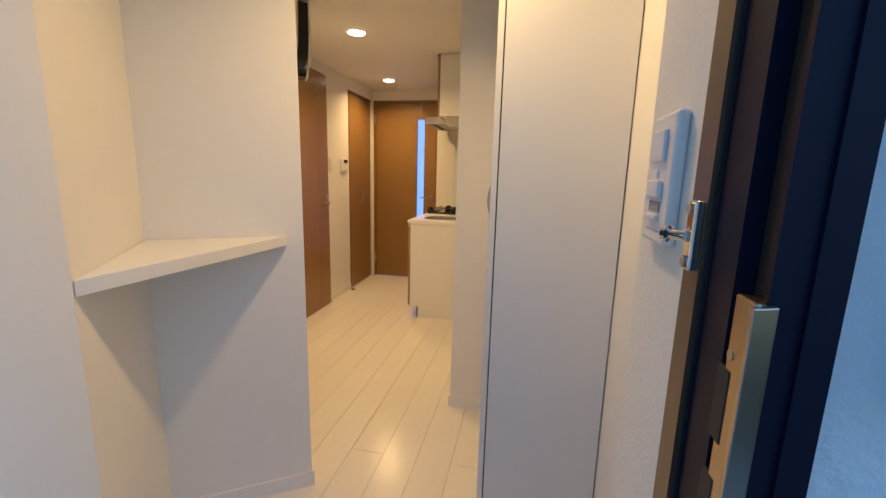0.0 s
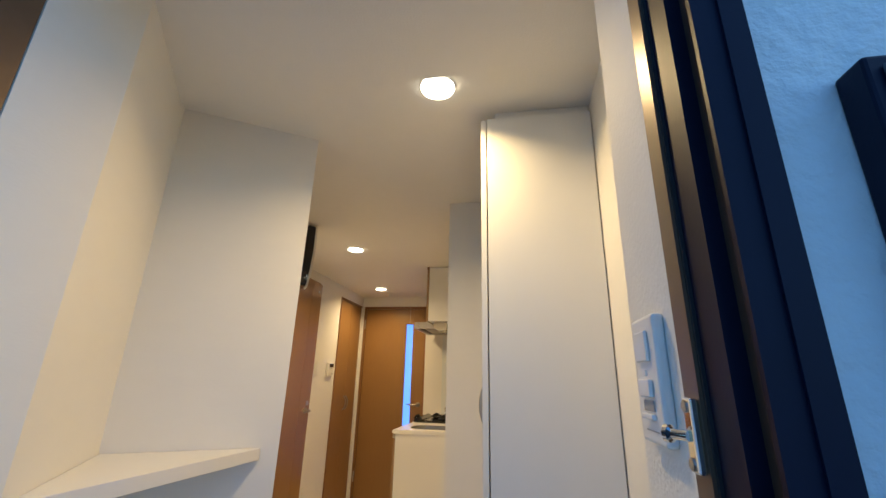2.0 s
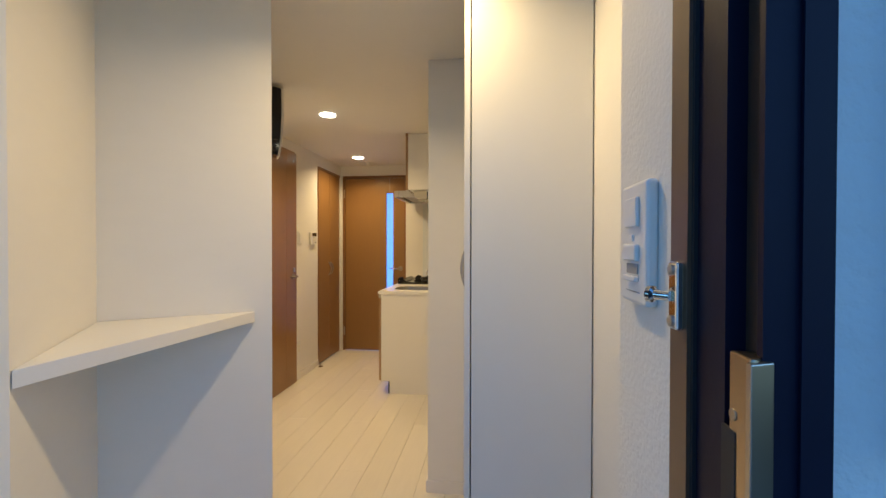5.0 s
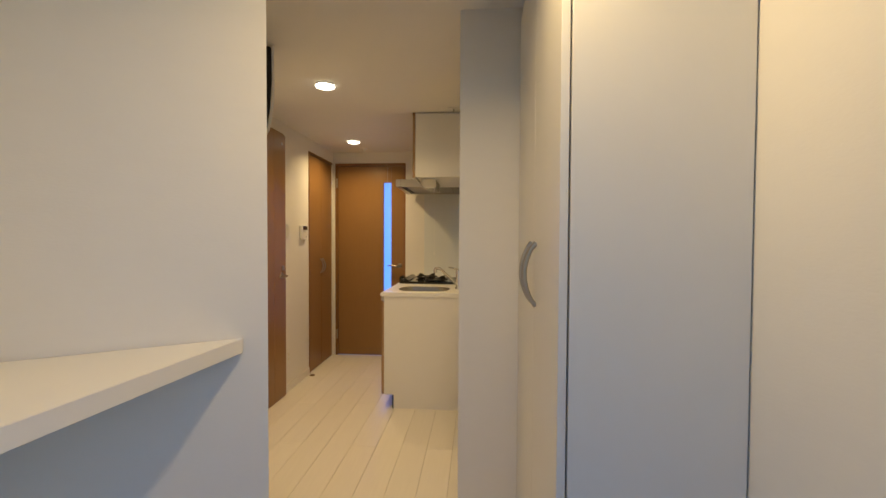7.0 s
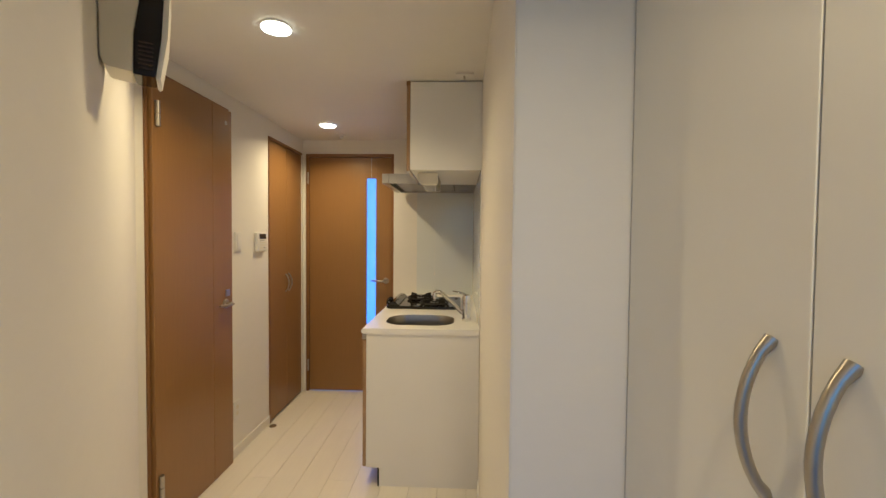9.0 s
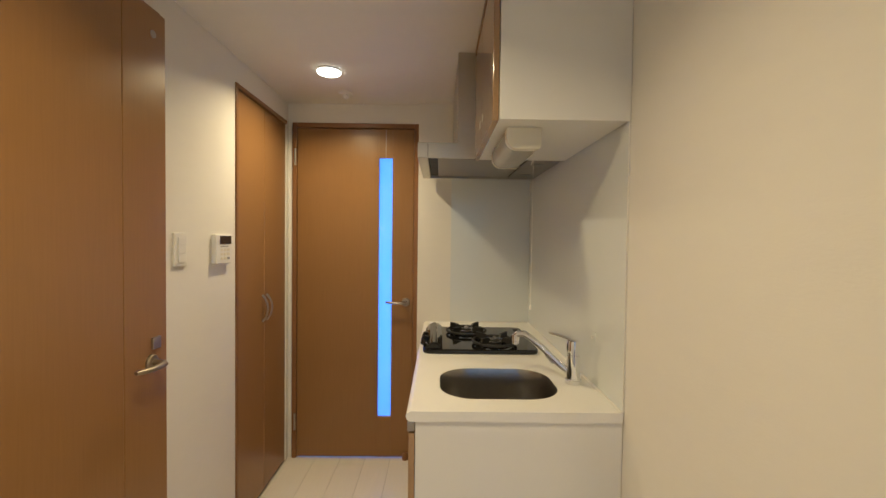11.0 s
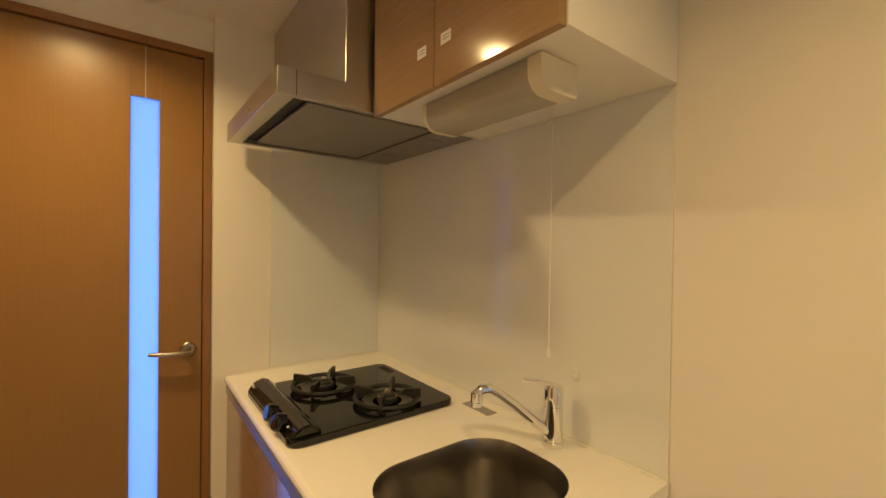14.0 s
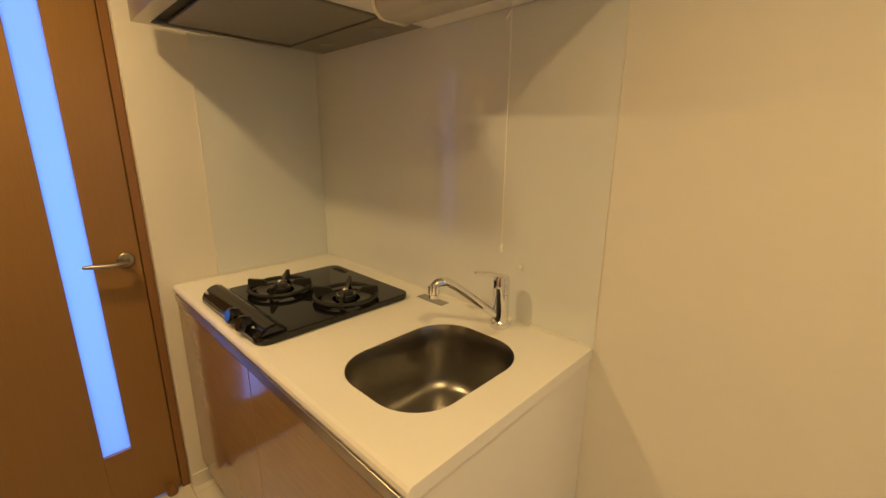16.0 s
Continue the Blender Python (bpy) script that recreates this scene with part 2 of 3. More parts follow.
structure("wall_pier_face", box(XR + 0.003, 3.686, -0.1, 0.478, 3.69, TOP), M_WALL, "white papered face of the pier", "wall")
structure("wall_entry_right", box(0.852, 2.196, -0.1, 0.97, 3.69, TOP), M_WALL, "white papered entry wall", "wall")
structure("wall_switch", box(0.726, 2.032, -0.1, 0.97, 2.196, TOP), M_TEX, "embossed white wallpaper beside the entrance door", "wall")
structure("wall_lintel", box(-0.41, 2.03, 2.155, 0.726, 2.28, TOP), M_WALL, "white papered lintel over the entrance", "wall")

ce = box(-0.80, 2.28, CEIL - 0.024, 0.852, 2.664, TOP)
box(-0.80, 2.664, CEIL, 0.852, 3.69, TOP, bm=ce)
box(XL, 3.69, CEIL, XR, YE, TOP, bm=ce)
structure("ceiling", ce, M_CEIL, "white papered ceiling", "ceiling")

structure("facade_right", box(0.781, 1.95, -0.3, 2.6, 2.03, 2.9), M_CONC, "rough painted plaster outer wall in daylight", "wall")
structure("facade_left", box(-2.6, 1.95, -0.3, -0.361, 2.03, 2.9), M_CONC, "rough painted plaster outer wall in daylight", "wall")
structure("facade_top", box(-0.361, 1.95, 2.157, 0.781, 2.03, 2.9), M_CONC, "rough painted plaster outer wall over the door", "wall")
structure("landing", box(-2.6, -1.2, -0.30, 2.6, 1.95, -0.09), M_SLAB, "grey concrete outdoor landing", "floor")
structure("entry_floor", box(-0.80, 1.95, -0.30, 0.97, 2.62, -0.08), M_SLAB, "grey entry floor one step down", "floor")
structure("landing_parapet", box(-2.6, -1.32, -0.3, 2.6, -1.2, 1.1), M_CONC, "painted plaster parapet of the landing", "wall")

fl = box(-0.80, 2.62, -0.2, 0.97, 3.69, -0.012)
box(XL - 0.1, 3.69, -0.2, XR + 0.1, YE + 0.1, -0.012, bm=fl)
floor = structure("floor", fl, M_JOINT, "glossy white floorboards", "floor")

# room behind the glazed door
structure("room_floor", box(-2.6, YE + 0.1, -0.2, 1.4, 8.4, 0), M_PLANK, "white floor of the room beyond", "floor")
structure("room_ceiling", box(-2.6, YE + 0.1, 2.4, 1.4, 8.4, 2.5), M_CEIL, "white ceiling of the room beyond", "ceiling")
rw = box(-2.7, YE + 0.1, -0.1, -2.6, 8.5, 2.5)
box(1.4, YE + 0.1, -0.1, 1.5, 8.5, 2.5, bm=rw)
box(-2.6, 8.4, -0.1, 1.4, 8.5, 2.5, bm=rw)
box(-2.6, YE + 0.1, TOP, 1.4, YE + 0.14, 2.4, bm=rw)
box(-2.6, YE + 0.1, -0.1, XL - 0.1, YE + 0.14, TOP, bm=rw)
box(XR + 0.1, YE + 0.1, -0.1, 1.4, YE + 0.14, TOP, bm=rw)
structure("wall_room", rw, M_WALL, "white walls of the room beyond", "wall")


def board(name, p0, p1, depth=0.008, h=0.06):
    """A baseboard along the right-hand side of p0 to p1."""
    structure(name, slab(p0, p1, -depth, 0, h), M_TRIM, "low white baseboard", "baseboard")


board("baseboard", (XL, 5.69), (XL, 5.199), -0.008)
board("baseboard", C, D)
board("baseboard", (D[0] + 0.004, D[1] - 0.004), F)
board("baseboard", (XR, 4.985), (XR, 3.682), 0.008)
board("baseboard", (0.478, 3.686), (XR - 0.008, 3.686), -0.008)
board("baseboard", (-0.44, YK), (-0.31, YK), 0.008)


# ---- entrance ----
def door_frame():
    t = thing("entrance_door_frame", "dark blue metal entrance door frame with a bronze inner strip", "door frame", (0.75, 1.98, -0.08), kind="structure")
    o = Vector((-0.75, -1.98, 0.08))

    def place(bm):
        bmesh.ops.translate(bm, vec=o, verts=bm.verts[:])
        return bm
    for side in (0, 1):
        def pr(pts, z0=-0.08, z1=2.10):
            return place(prism([(x, y) if side == 0 else (0.42 - x, y) for x, y in pts], z0, z1))
        deep = 2.034 if side == 0 else 2.088
        part("inner_strip", pr([(0.722, 2.002), (0.722, deep), (0.76, deep), (0.76, 2.002)]), M_BROWN, t, "bronze anodised inner strip")
        part("gasket", pr([(0.725, 1.998), (0.725, 2.0018), (0.74, 2.0018), (0.74, 1.998)]), M_RUBBER, t, "black rubber gasket")
        part("groove_strip", pr([(0.7412, 1.9362), (0.7412, 1.9562), (0.7418, 1.9562), (0.7418, 1.9362)]), M_GROOVE, t, "dark brown groove lining")
        part("jamb", pr([(0.728, 1.957), (0.728, 1.9978), (0.780, 1.9978), (0.780, 1.935), (0.742, 1.935), (0.742, 1.957)]), M_NAVY, t)
        part("stop", pr([(0.736, 1.929), (0.736, 1.9348), (0.778, 1.9348), (0.778, 1.929)]), M_NAVY, t)
        part("outer_flange", pr([(0.757, 1.926), (0.757, 1.9288), (0.775, 1.9288), (0.775, 1.926)]), M_NAVY, t)
    part("head", place(box(-0.360, 1.929, 2.10, 0.780, 2.034, 2.155, 0.002)), M_NAVY, t)
    return t


FRAME = door_frame()


def strike():
    t = thing("strike_plate", "polished metal strike plate with a latch pocket on the door frame", "strike plate", (0.728, 1.94, 1.0))
    o = Vector((-0.728, -1.94, -1.0))
    bm = prism([(0.7265, 1.949), (0.7265, 1.925), (0.7305, 1.925), (0.741, 1.9345), (0.741, 1.949)], 0.98, 1.178, 0.0015)
    bmesh.ops.translate(bm, vec=o, verts=bm.verts[:])
    part("plate", bm, M_BRASS, t)
    bm = prism([(0.7235, 1.919), (0.7235, 1.9248), (0.7415, 1.9342), (0.7415, 1.926)], 0.98, 1.176, 0.001)
    bmesh.ops.translate(bm, vec=o, verts=bm.verts[:])
    part("lip", bm, M_NICKEL, t, "bright bent lip")
    for z0, z1 in ((1.068, 1.124), (0.988, 1.04)):
        bm = box(0.7257, 1.940, z0, 0.7284, 1.957, z1, 0.0008)
        bmesh.ops.translate(bm, vec=o, verts=bm.verts[:])
        part("pocket", bm, M_RUBBER, t, "dark latch pocket")
    part("screw", lathe([(0.0042, 0), (0.0042, 0.0006), (0.003, 0.001)], Matrix.Translation(Vector((0.7265, 1.9435, 1.135)) + o) @ pose(0, 0, 0, 0, -90, 0), 14), M_NICKEL, t)


strike()


def chain_keeper():
    t = thing("door_guard_stud", "chrome door guard bracket with a round stud", "door guard", (0.722, 2.018, 1.207))
    part("bracket", box(-0.007, -0.012, -0.028, 0.0, 0.004, 0.030, 0.002), M_CHROME, t)
    part("stud", lathe([(0.0045, 0), (0.0045, 0.014), (0.0075, 0.016), (0.0075, 0.020), (0.005, 0.022)], Matrix.Translation((-0.007, -0.002, 0.0)) @ pose(0, 0, 0, 0, -90, -52), 18), M_CHROME, t, "round headed stud", True)
    for z in (-0.021, 0.023):
        part("screw", lathe([(0.005, 0), (0.005, 0.002), (0.003, 0.003)], Matrix.Translation((-0.007, -0.004, z)) @ pose(0, 0, 0, 0, -90, 0), 12), M_NICKEL, t)


chain_keeper()


def switch_entry():
    t = thing("entry_light_switch", "white wall switch plate with a motion sensor and slider", "light switch", (0.726, 2.109, 1.252))
    part("plate", box(-0.012, -0.038, -0.064, 0, 0.042, 0.066, 0.004, seg=3), M_PLASTIC, t)
    part("sensor_window", box(-0.016, -0.018, 0.018, -0.012, 0.020, 0.050, 0.0015), M_PLASTIC, t)
    part("slider", box(-0.017, -0.018, -0.018, -0.012, 0.020, 0.000, 0.0015), M_PLASTIC, t)
    part("slider_slot", box(-0.0135, -0.016, -0.032, -0.012, 0.018, -0.021, 0.0005), M_GREY, t)
    part("lower_ledge", box(-0.017, -0.018, -0.040, -0.012, 0.020, -0.034, 0.0015), M_PLASTIC, t)
    part("indicator", box(-0.0142, -0.002, 0.003, -0.012, 0.007, 0.010, 0.0006), M_LABEL, t)
    part("cover_seam", box(-0.0126, -0.020, -0.0515, -0.012, 0.022, -0.0505), M_GREY, t)


switch_entry()

ic = thing("wall_box", "dark framed outdoor box on the plaster wall", "wall box", (0.94, 1.95, 1.30))
part("casing", box(-0.098, -0.030, -0.19, 0.098, 0, 0.19, 0.003), M_NAVY, ic)
part("cover", box(-0.088, -0.034, -0.18, 0.088, -0.0302, 0.18, 0.002), M_GLASSGREY, ic, "smoked cover")

cs = thing("corner_shelf", "white triangular corner shelf board fixed across the niche", "shelf", (-0.4, 2.7, 1.0))
SH = [(-0.246, 2.951), (-0.597, 2.719), (-0.306, 2.287), (-0.3015, 2.282), (-0.2445, 2.948)]
part("shelf_board", prism([(x + 0.4, y - 2.7) for x, y in SH], -0.012, 0.022, 0.002), M_WHITE, cs)
part("edge_band", prism([(-0.3014 + 0.4, 2.283 - 2.7), (-0.2995 + 0.4, 2.281 - 2.7), (-0.242 + 0.4, 2.947 - 2.7), (-0.2444 + 0.4, 2.948 - 2.7)], -0.0115, 0.0215), M_TRIM, cs, "smooth white edge band")


def shoe_cupboard():
    x0, x1, y0, y1, top = 0.494, 0.848, 2.875, 3.683, 2.132
    t = thing("shoe_cupboard", "tall white built-in shoe cupboard with two doors", "cupboard", (x0, y0, 0))
    o = Vector((-x0, -y0, 0))

    def put(name, bm, m, label="", up=t):
        bmesh.ops.translate(bm, vec=o, verts=bm.verts[:])
        return part(name, bm, m, up, label)
    put("side_panel", box(x0 + 0.004, y0, 0, x1, y0 + 0.018, top, 0.001), M_WHITE)
    put("side_panel", box(x0 + 0.004, y1 - 0.018, 0, x1, y1, top, 0.001), M_WHITE)
    put("back_panel", box(x1 - 0.01, y0 + 0.018, 0, x1, y1 - 0.018, top), M_WHITE)
    put("top_panel", box(x0 + 0.004, y0 + 0.018, top - 0.018, x1 - 0.01, y1 - 0.018, top), M_WHITE)
    put("bottom_panel", box(x0 + 0.004, y0 + 0.018, 0, x1 - 0.01, y1 - 0.018, 0.04), M_WHITE)
    ym = 3.245
    put("top_filler", box(x0 + 0.03, y0 + 0.03, top, x1, y1, CEIL - 0.001), M_WHITE)
    for a, b, hy in ((y0 + 0.002, ym - 0.0015, ym - 0.045), (ym + 0.0015, y1 - 0.002, ym + 0.050)):
        d = put("door", box(x0 - 0.018, a, 0.02, x0, b, top - 0.004, 0.0015), M_WHITE)
        pts = [Vector((x0 - 0.018 - 0.032 * math.sin(math.pi * k / 12) ** 0.7, hy, 1.072 + 0.178 * k / 12)) + o for k in range(13)]
        part("handle", tube(pts, [0.0085] + [0.0065] * 11 + [0.0085], 12, 1.0, side=Vector((0, 1, 0))), M_NICKEL, d, "satin metal bow handle", True)


shoe_cupboard()


# ---- ceiling fixtures ----
def downlight(x, y, z):
    t = thing("downlight", "small round white recessed ceiling downlight, lit", "ceiling lamp", (x, y, z), "ceiling downlights")
    part("trim_ring", lathe([(0.0575, 0.0), (0.0575, -0.004), (0.0565, -0.008), (0.046, -0.009)], n=40), M_PLASTIC, t, smooth=True)
    part("lens", lathe([(0.0565, -0.0085), (0.055, -0.013), (0.042, -0.017), (0.02, -0.0185), (0.002, -0.019)], n=40), M_LENS, t, "glowing lamp lens", True)


for lx, ly in LAMPS:
    downlight(lx, ly, CEIL)

sp = thing("ceiling_sensor", "small white round ceiling detector", "detector", (-0.846, 6.149, CEIL))
part("base", lathe([(0.04, 0), (0.04, -0.006), (0.034, -0.01)], n=28), M_PLASTIC, sp, smooth=True)
part("nozzle", lathe([(0.016, -0.01), (0.016, -0.02), (0.009, -0.026), (0.009, -0.034)], n=20), M_PLASTIC, sp, smooth=True)
for k in range(3):
    a = 2 * math.pi * k / 3
    part("arm", box(0.016 * math.cos(a) - 0.003, 0.016 * math.sin(a) - 0.003, -0.032, 0.016 * math.cos(a) + 0.003, 0.016 * math.sin(a) + 0.003, -0.012, 0.001), M_PLASTIC, sp)
hk = thing("ceiling_plate", "small white square ceiling plate with a hook", "ceiling plate", (0.14, 4.93, CEIL))
part("plate", box(-0.045, -0.03, -0.006, 0.045, 0.03, 0, 0.002), M_PLASTIC, hk)
part("hook", lathe([(0.006, -0.006), (0.004, -0.014), (0.007, -0.02)], n=14), M_NICKEL, hk)


def breaker_box():
    u = (Vector(F) - Vector(D)).normalized()
    ang = math.degrees(math.atan2(u.y, u.x))
    s = 1.0
    at = Vector((*D, 0)) + Vector((u.x, u.y, 0)) * s
    t = thing("breaker_box", "cream breaker box with a curved black cover high on the wall", "breaker box")
    t.matrix_world = pose(at.x, at.y, 1.772, 0, 0, ang)

    def side(profile, x0, x1, m, name, label=""):
        bm = bmesh.new()
        f = bm.faces.new([bm.verts.new((x0, -d, h)) for d, h in profile])
        up = bmesh.ops.extrude_face_region(bm, geom=[f])["geom"]
        bmesh.ops.translate(bm, vec=(x1 - x0, 0, 0), verts=[v for v in up if isinstance(v, bmesh.types.BMVert)])
        bmesh.ops.recalc_face_normals(bm, faces=bm.faces[:])
        bmesh.ops.bevel(bm, geom=bm.edges[:], offset=0.003, segments=2, affect="EDGES")
        return part(name, bm, m, t, label)
    side([(0.002, 0.03), (0.012, 0.005), (0.068, 0.0), (0.070, 0.10), (0.082, 0.18), (0.086, 0.39), (0.002, 0.39)], 0, 0.11, M_CREAM, "casing")
    side([(0.069, -0.004), (0.116, -0.004), (0.130, 0.10), (0.137, 0.22), (0.136, 0.38), (0.087, 0.386), (0.083, 0.18), (0.071, 0.10)], 0.006, 0.104, M_BLACK, "front_gap", "dark glossy front edge")
    side([(0.117, -0.010), (0.127, -0.010), (0.144, 0.10), (0.150, 0.22), (0.147, 0.385), (0.1365, 0.385), (0.1375, 0.22), (0.131, 0.10)], 0, 0.11, M_PLASTIC, "front_panel")
    for k in range(7):
        part("vent_slat", box(0.0035, -0.112, 0.012 + 0.011 * k, 0.0058, -0.080, 0.016 + 0.011 * k), M_GROOVE, t)


breaker_box()


# ---- doors ----
def lever(parent, at, m, plate=True):
    """A lever handle; m turns its own frame (x along the lever, y out of the door) into the door's."""
    base = Matrix.Translation(at) @ m
    h = part("rosette", lathe([(0.026, 0), (0.026, 0.006), (0.022, 0.010), (0.010, 0.011), (0.010, 0.04)], base @ pose(0, 0, 0, -90, 0, 0), 28), M_LEVER, parent, "satin nickel rosette", True)
    pts = [(0, 0.038, 0), (0.012, 0.048, 0), (0.035, 0.050, -0.001), (0.07, 0.049, 0.0), (0.105, 0.044, 0.003), (0.118, 0.040, 0.004)]
    part("lever", tube([base @ Vector(p) for p in pts], [0.011, 0.0125, 0.012, 0.011, 0.010, 0.007], 14, 0.75), M_LEVER, parent, "satin nickel lever", True)
    return h


def hinge(parent, x, y, z, out):
    part("hinge", tube([(x, y, z - 0.055), (x, y, z - 0.002)], 0.011, 14, bm=tube([(x, y, z + 0.002), (x, y, z + 0.055)], 0.011, 14)), M_NICKEL, parent, "satin nickel hinge", True)


def bath_door():
    y0, y1 = 4.562, 5.178
    t = thing("door_1", "closed oak veneer bathroom door with lever handle", "door", (XL, y0, 0), kind="structure")
    o = Vector((-XL, -y0, 0))

    def put(name, bm, m, label=""):
        bmesh.ops.translate(bm, vec=o, verts=bm.verts[:])
        return part(name, bm, m, t, label)
    put("frame_jamb", box(XL - 0.09, 4.547, 0, XL + 0.010, y0 - 0.002, 2.084, 0.002), M_WOOD2)
    put("frame_jamb", box(XL - 0.09, y1 + 0.002, 0, XL + 0.004, 5.194, 2.084, 0.002), M_WOOD2)
    put("frame_head", box(XL - 0.09, y0 - 0.002, 2.070, XL + 0.010, y1 + 0.002, 2.084, 0.002), M_WOOD2)
    # one leaf in two pieces: the gap at y 4.994 draws a reflected line
    leaf = put("door_leaf", box(XL - 0.012, y0, 0.004, XL + 0.028, 4.993, 2.067, 0.002), M_WOOD)
    leaf2 = put("leaf_past_reflection", box(XL - 0.012, 4.995, 0.004, XL + 0.028, y1, 2.067, 0.002), M_WOOD)
    lever(leaf2, Vector((XL + 0.028, 5.104, 0.966)) + o, pose(0, 0, 0, 0, 0, -90))
    part("lock_plate", box(0.028, 5.105 - y0, 1.006, 0.036, 5.141 - y0, 1.044, 0.002), M_NICKEL, leaf2, "square lock turn plate")
    for z in (1.885, 0.22):
        hinge(leaf, 0.036, 0.022, z, 1)
    part("viewer_ring", lathe([(0.012, 0), (0.012, 0.002), (0.008, 0.003)], Matrix.Translation((0.028, 5.12 - y0, 1.99)) @ pose(0, 0, 0, 0, 90, 0), 20), M_NICKEL, leaf2, "small round disc")


bath_door()


def closet():
    y0, y1 = 5.69, 6.335
    t = thing("closet_doors", "closed oak veneer folding closet doors with bow handles", "closet door", (XL, y0, 0), kind="structure")
    o = Vector((-XL, -y0, 0))

    def put(name, bm, m, label="", up=t):
        bmesh.ops.translate(bm, vec=o, verts=bm.verts[:])
        return part(name, bm, m, up, label)
    put("frame_jamb", box(XL - 0.09, y0, 0, XL + 0.008, y0 + 0.018, 2.058, 0.002), M_WOOD2)
    put("frame_jamb", box(XL - 0.09, y1 - 0.035, 0, XL + 0.004, y1, 2.058, 0.002), M_TRIM, "white corner trim")
    put("frame_head", box(XL - 0.09, y0 + 0.018, 2.038, XL + 0.008, y1 - 0.035, 2.058, 0.002), M_WOOD2)
    ym = 6.005
    for a, b, hy in ((y0 + 0.020, ym - 0.0015, ym - 0.024), (ym + 0.0015, y1 - 0.037, ym + 0.03)):
        leaf = put("door_leaf", box(XL - 0.028, a, 0.008, XL - 0.002, b, 2.035, 0.0025), M_WOOD)
        pts = [Vector((XL - 0.002 + 0.03 * math.sin(math.pi * k / 12) ** 0.7, hy, 0.918 + 0.138 * k / 12)) + o for k in range(13)]
        part("handle", tube(pts, [0.0075] + [0.0055] * 11 + [0.0075], 12, side=Vector((0, 1, 0))), M_NICKEL, leaf, "satin metal bow handle", True)


closet()


def glazed_door():
    xa, xb = -1.207, -0.442
    t = thing("door_2", "closed oak veneer door with a narrow frosted glass strip", "door", (xa, YE, 0), kind="structure")
    o = Vector((-xa, -YE, 0))

    def put(name, bm, m, label="", up=t):
        bmesh.ops.translate(bm, vec=o, verts=bm.verts[:])
        return part(name, bm, m, up, label)
    put("frame_jamb", box(xa, YE - 0.010, 0, xa + 0.026, YE + 0.09, 2.058, 0.002), M_WOOD2)
    put("frame_jamb", box(xb - 0.026, YE - 0.010, 0, xb, YE + 0.09, 2.058, 0.002), M_WOOD2)
    put("frame_head", box(xa + 0.026, YE - 0.010, 2.030, xb - 0.026, YE + 0.09, 2.058, 0.002), M_WOOD2)
    l0, l1, g0, g1, z0, z1 = xa + 0.028, xb - 0.028, -0.682, -0.600, 0.258, 1.852
    ya, yb = YE + 0.004, YE + 0.040
    leaf = put("door_leaf", box(l0, ya, 0.006, g0, yb, 2.027, 0.0015), M_WOOD)
    put("door_stile", box(g1, ya, 0.006, l1, yb, 2.027, 0.0015), M_WOOD)
    put("rail_bottom", box(g0, ya, 0.006, g1, yb, z0), M_WOOD)
    put("rail_top", box(g0, ya, z1, -0.6425, yb, 2.027), M_WOOD)
    put("rail_top", box(-0.6395, ya, z1, g1, yb, 2.027), M_WOOD)
    put("inlay_strip", box(-0.6425, ya + 0.001, z1, -0.6395, yb, 2.027), M_NICKEL, "thin bright inlay strip")
    pane = put("glass_pane", box(g0, ya + 0.014, z0, g1, ya + 0.019, z1), M_FROST, "frosted glass lit by blue daylight")
    pane.visible_shadow = False
    # unseen strips added behind the leaf to block daylight leaking round its edges
    put("light_block_strip", box(l0 - 0.002, yb + 0.001, 0.0, l0 + 0.014, yb + 0.02, 2.03), M_WOOD2)
    put("light_block_strip", box(l1 - 0.014, yb + 0.001, 0.0, l1 + 0.002, yb + 0.02, 2.03), M_WOOD2)
    put("light_block_strip", box(l0 + 0.014, yb + 0.001, 2.014, l1 - 0.014, yb + 0.02, 2.03), M_WOOD2)
    lever(leaf, Vector((-0.512, ya, 0.972)) + o, pose(0, 0, 0, 0, 0, 180))
    part("hinge", tube([(0.020, -0.014, 1.80), (0.020, -0.014, 1.90)], 0.007, 12), M_NICKEL, t, "satin nickel hinge", True)
    part("hinge", tube([(0.020, -0.014, 0.18), (0.020, -0.014, 0.28)], 0.007, 12), M_NICKEL, t, "satin nickel hinge", True)


glazed_door()

ds = thing("door_stop", "small brown rubber door stop at the foot of the door", "door stop", (-0.505, 6.325, 0))
part("body", lathe([(0.018, 0), (0.020, 0.012), (0.018, 0.034), (0.012, 0.042)], n=20), M_WOOD2, ds, smooth=True)
dc = thing("floor_door_catch", "small dark bronze floor door catch", "door stop", (-1.19, 5.655, 0))
part("disc", lathe([(0.024, 0), (0.024, 0.004), (0.018, 0.009), (0.008, 0.011)], n=24), M_BROWN, dc, smooth=True)


def wall_switch():
    t = thing("light_switch", "white double rocker light switch on the wall", "light switch", (XL, 5.285, 1.315))
    part("plate", box(0, -0.035, -0.06, 0.009, 0.035, 0.06, 0.003), M_PLASTIC, t)
    for z in (-0.045, -0.0145, 0.016):
        part("rocker", box(0.009, -0.018, z, 0.013, 0.018, z + 0.029, 0.001), M_PLASTIC, t)


wall_switch()
ol = thing("outlet_plate", "white wall outlet plate low on the wall", "outlet", (XL, 5.26, 0.285))
part("plate", box(0, -0.036, -0.06, 0.008, 0.036, 0.06, 0.003), M_PLASTIC, ol)
for z in (-0.03, 0.008):
    part("socket", box(0.008, -0.012, z, 0.0095, 0.012, z + 0.022, 0.0005), M_CREAM, ol)


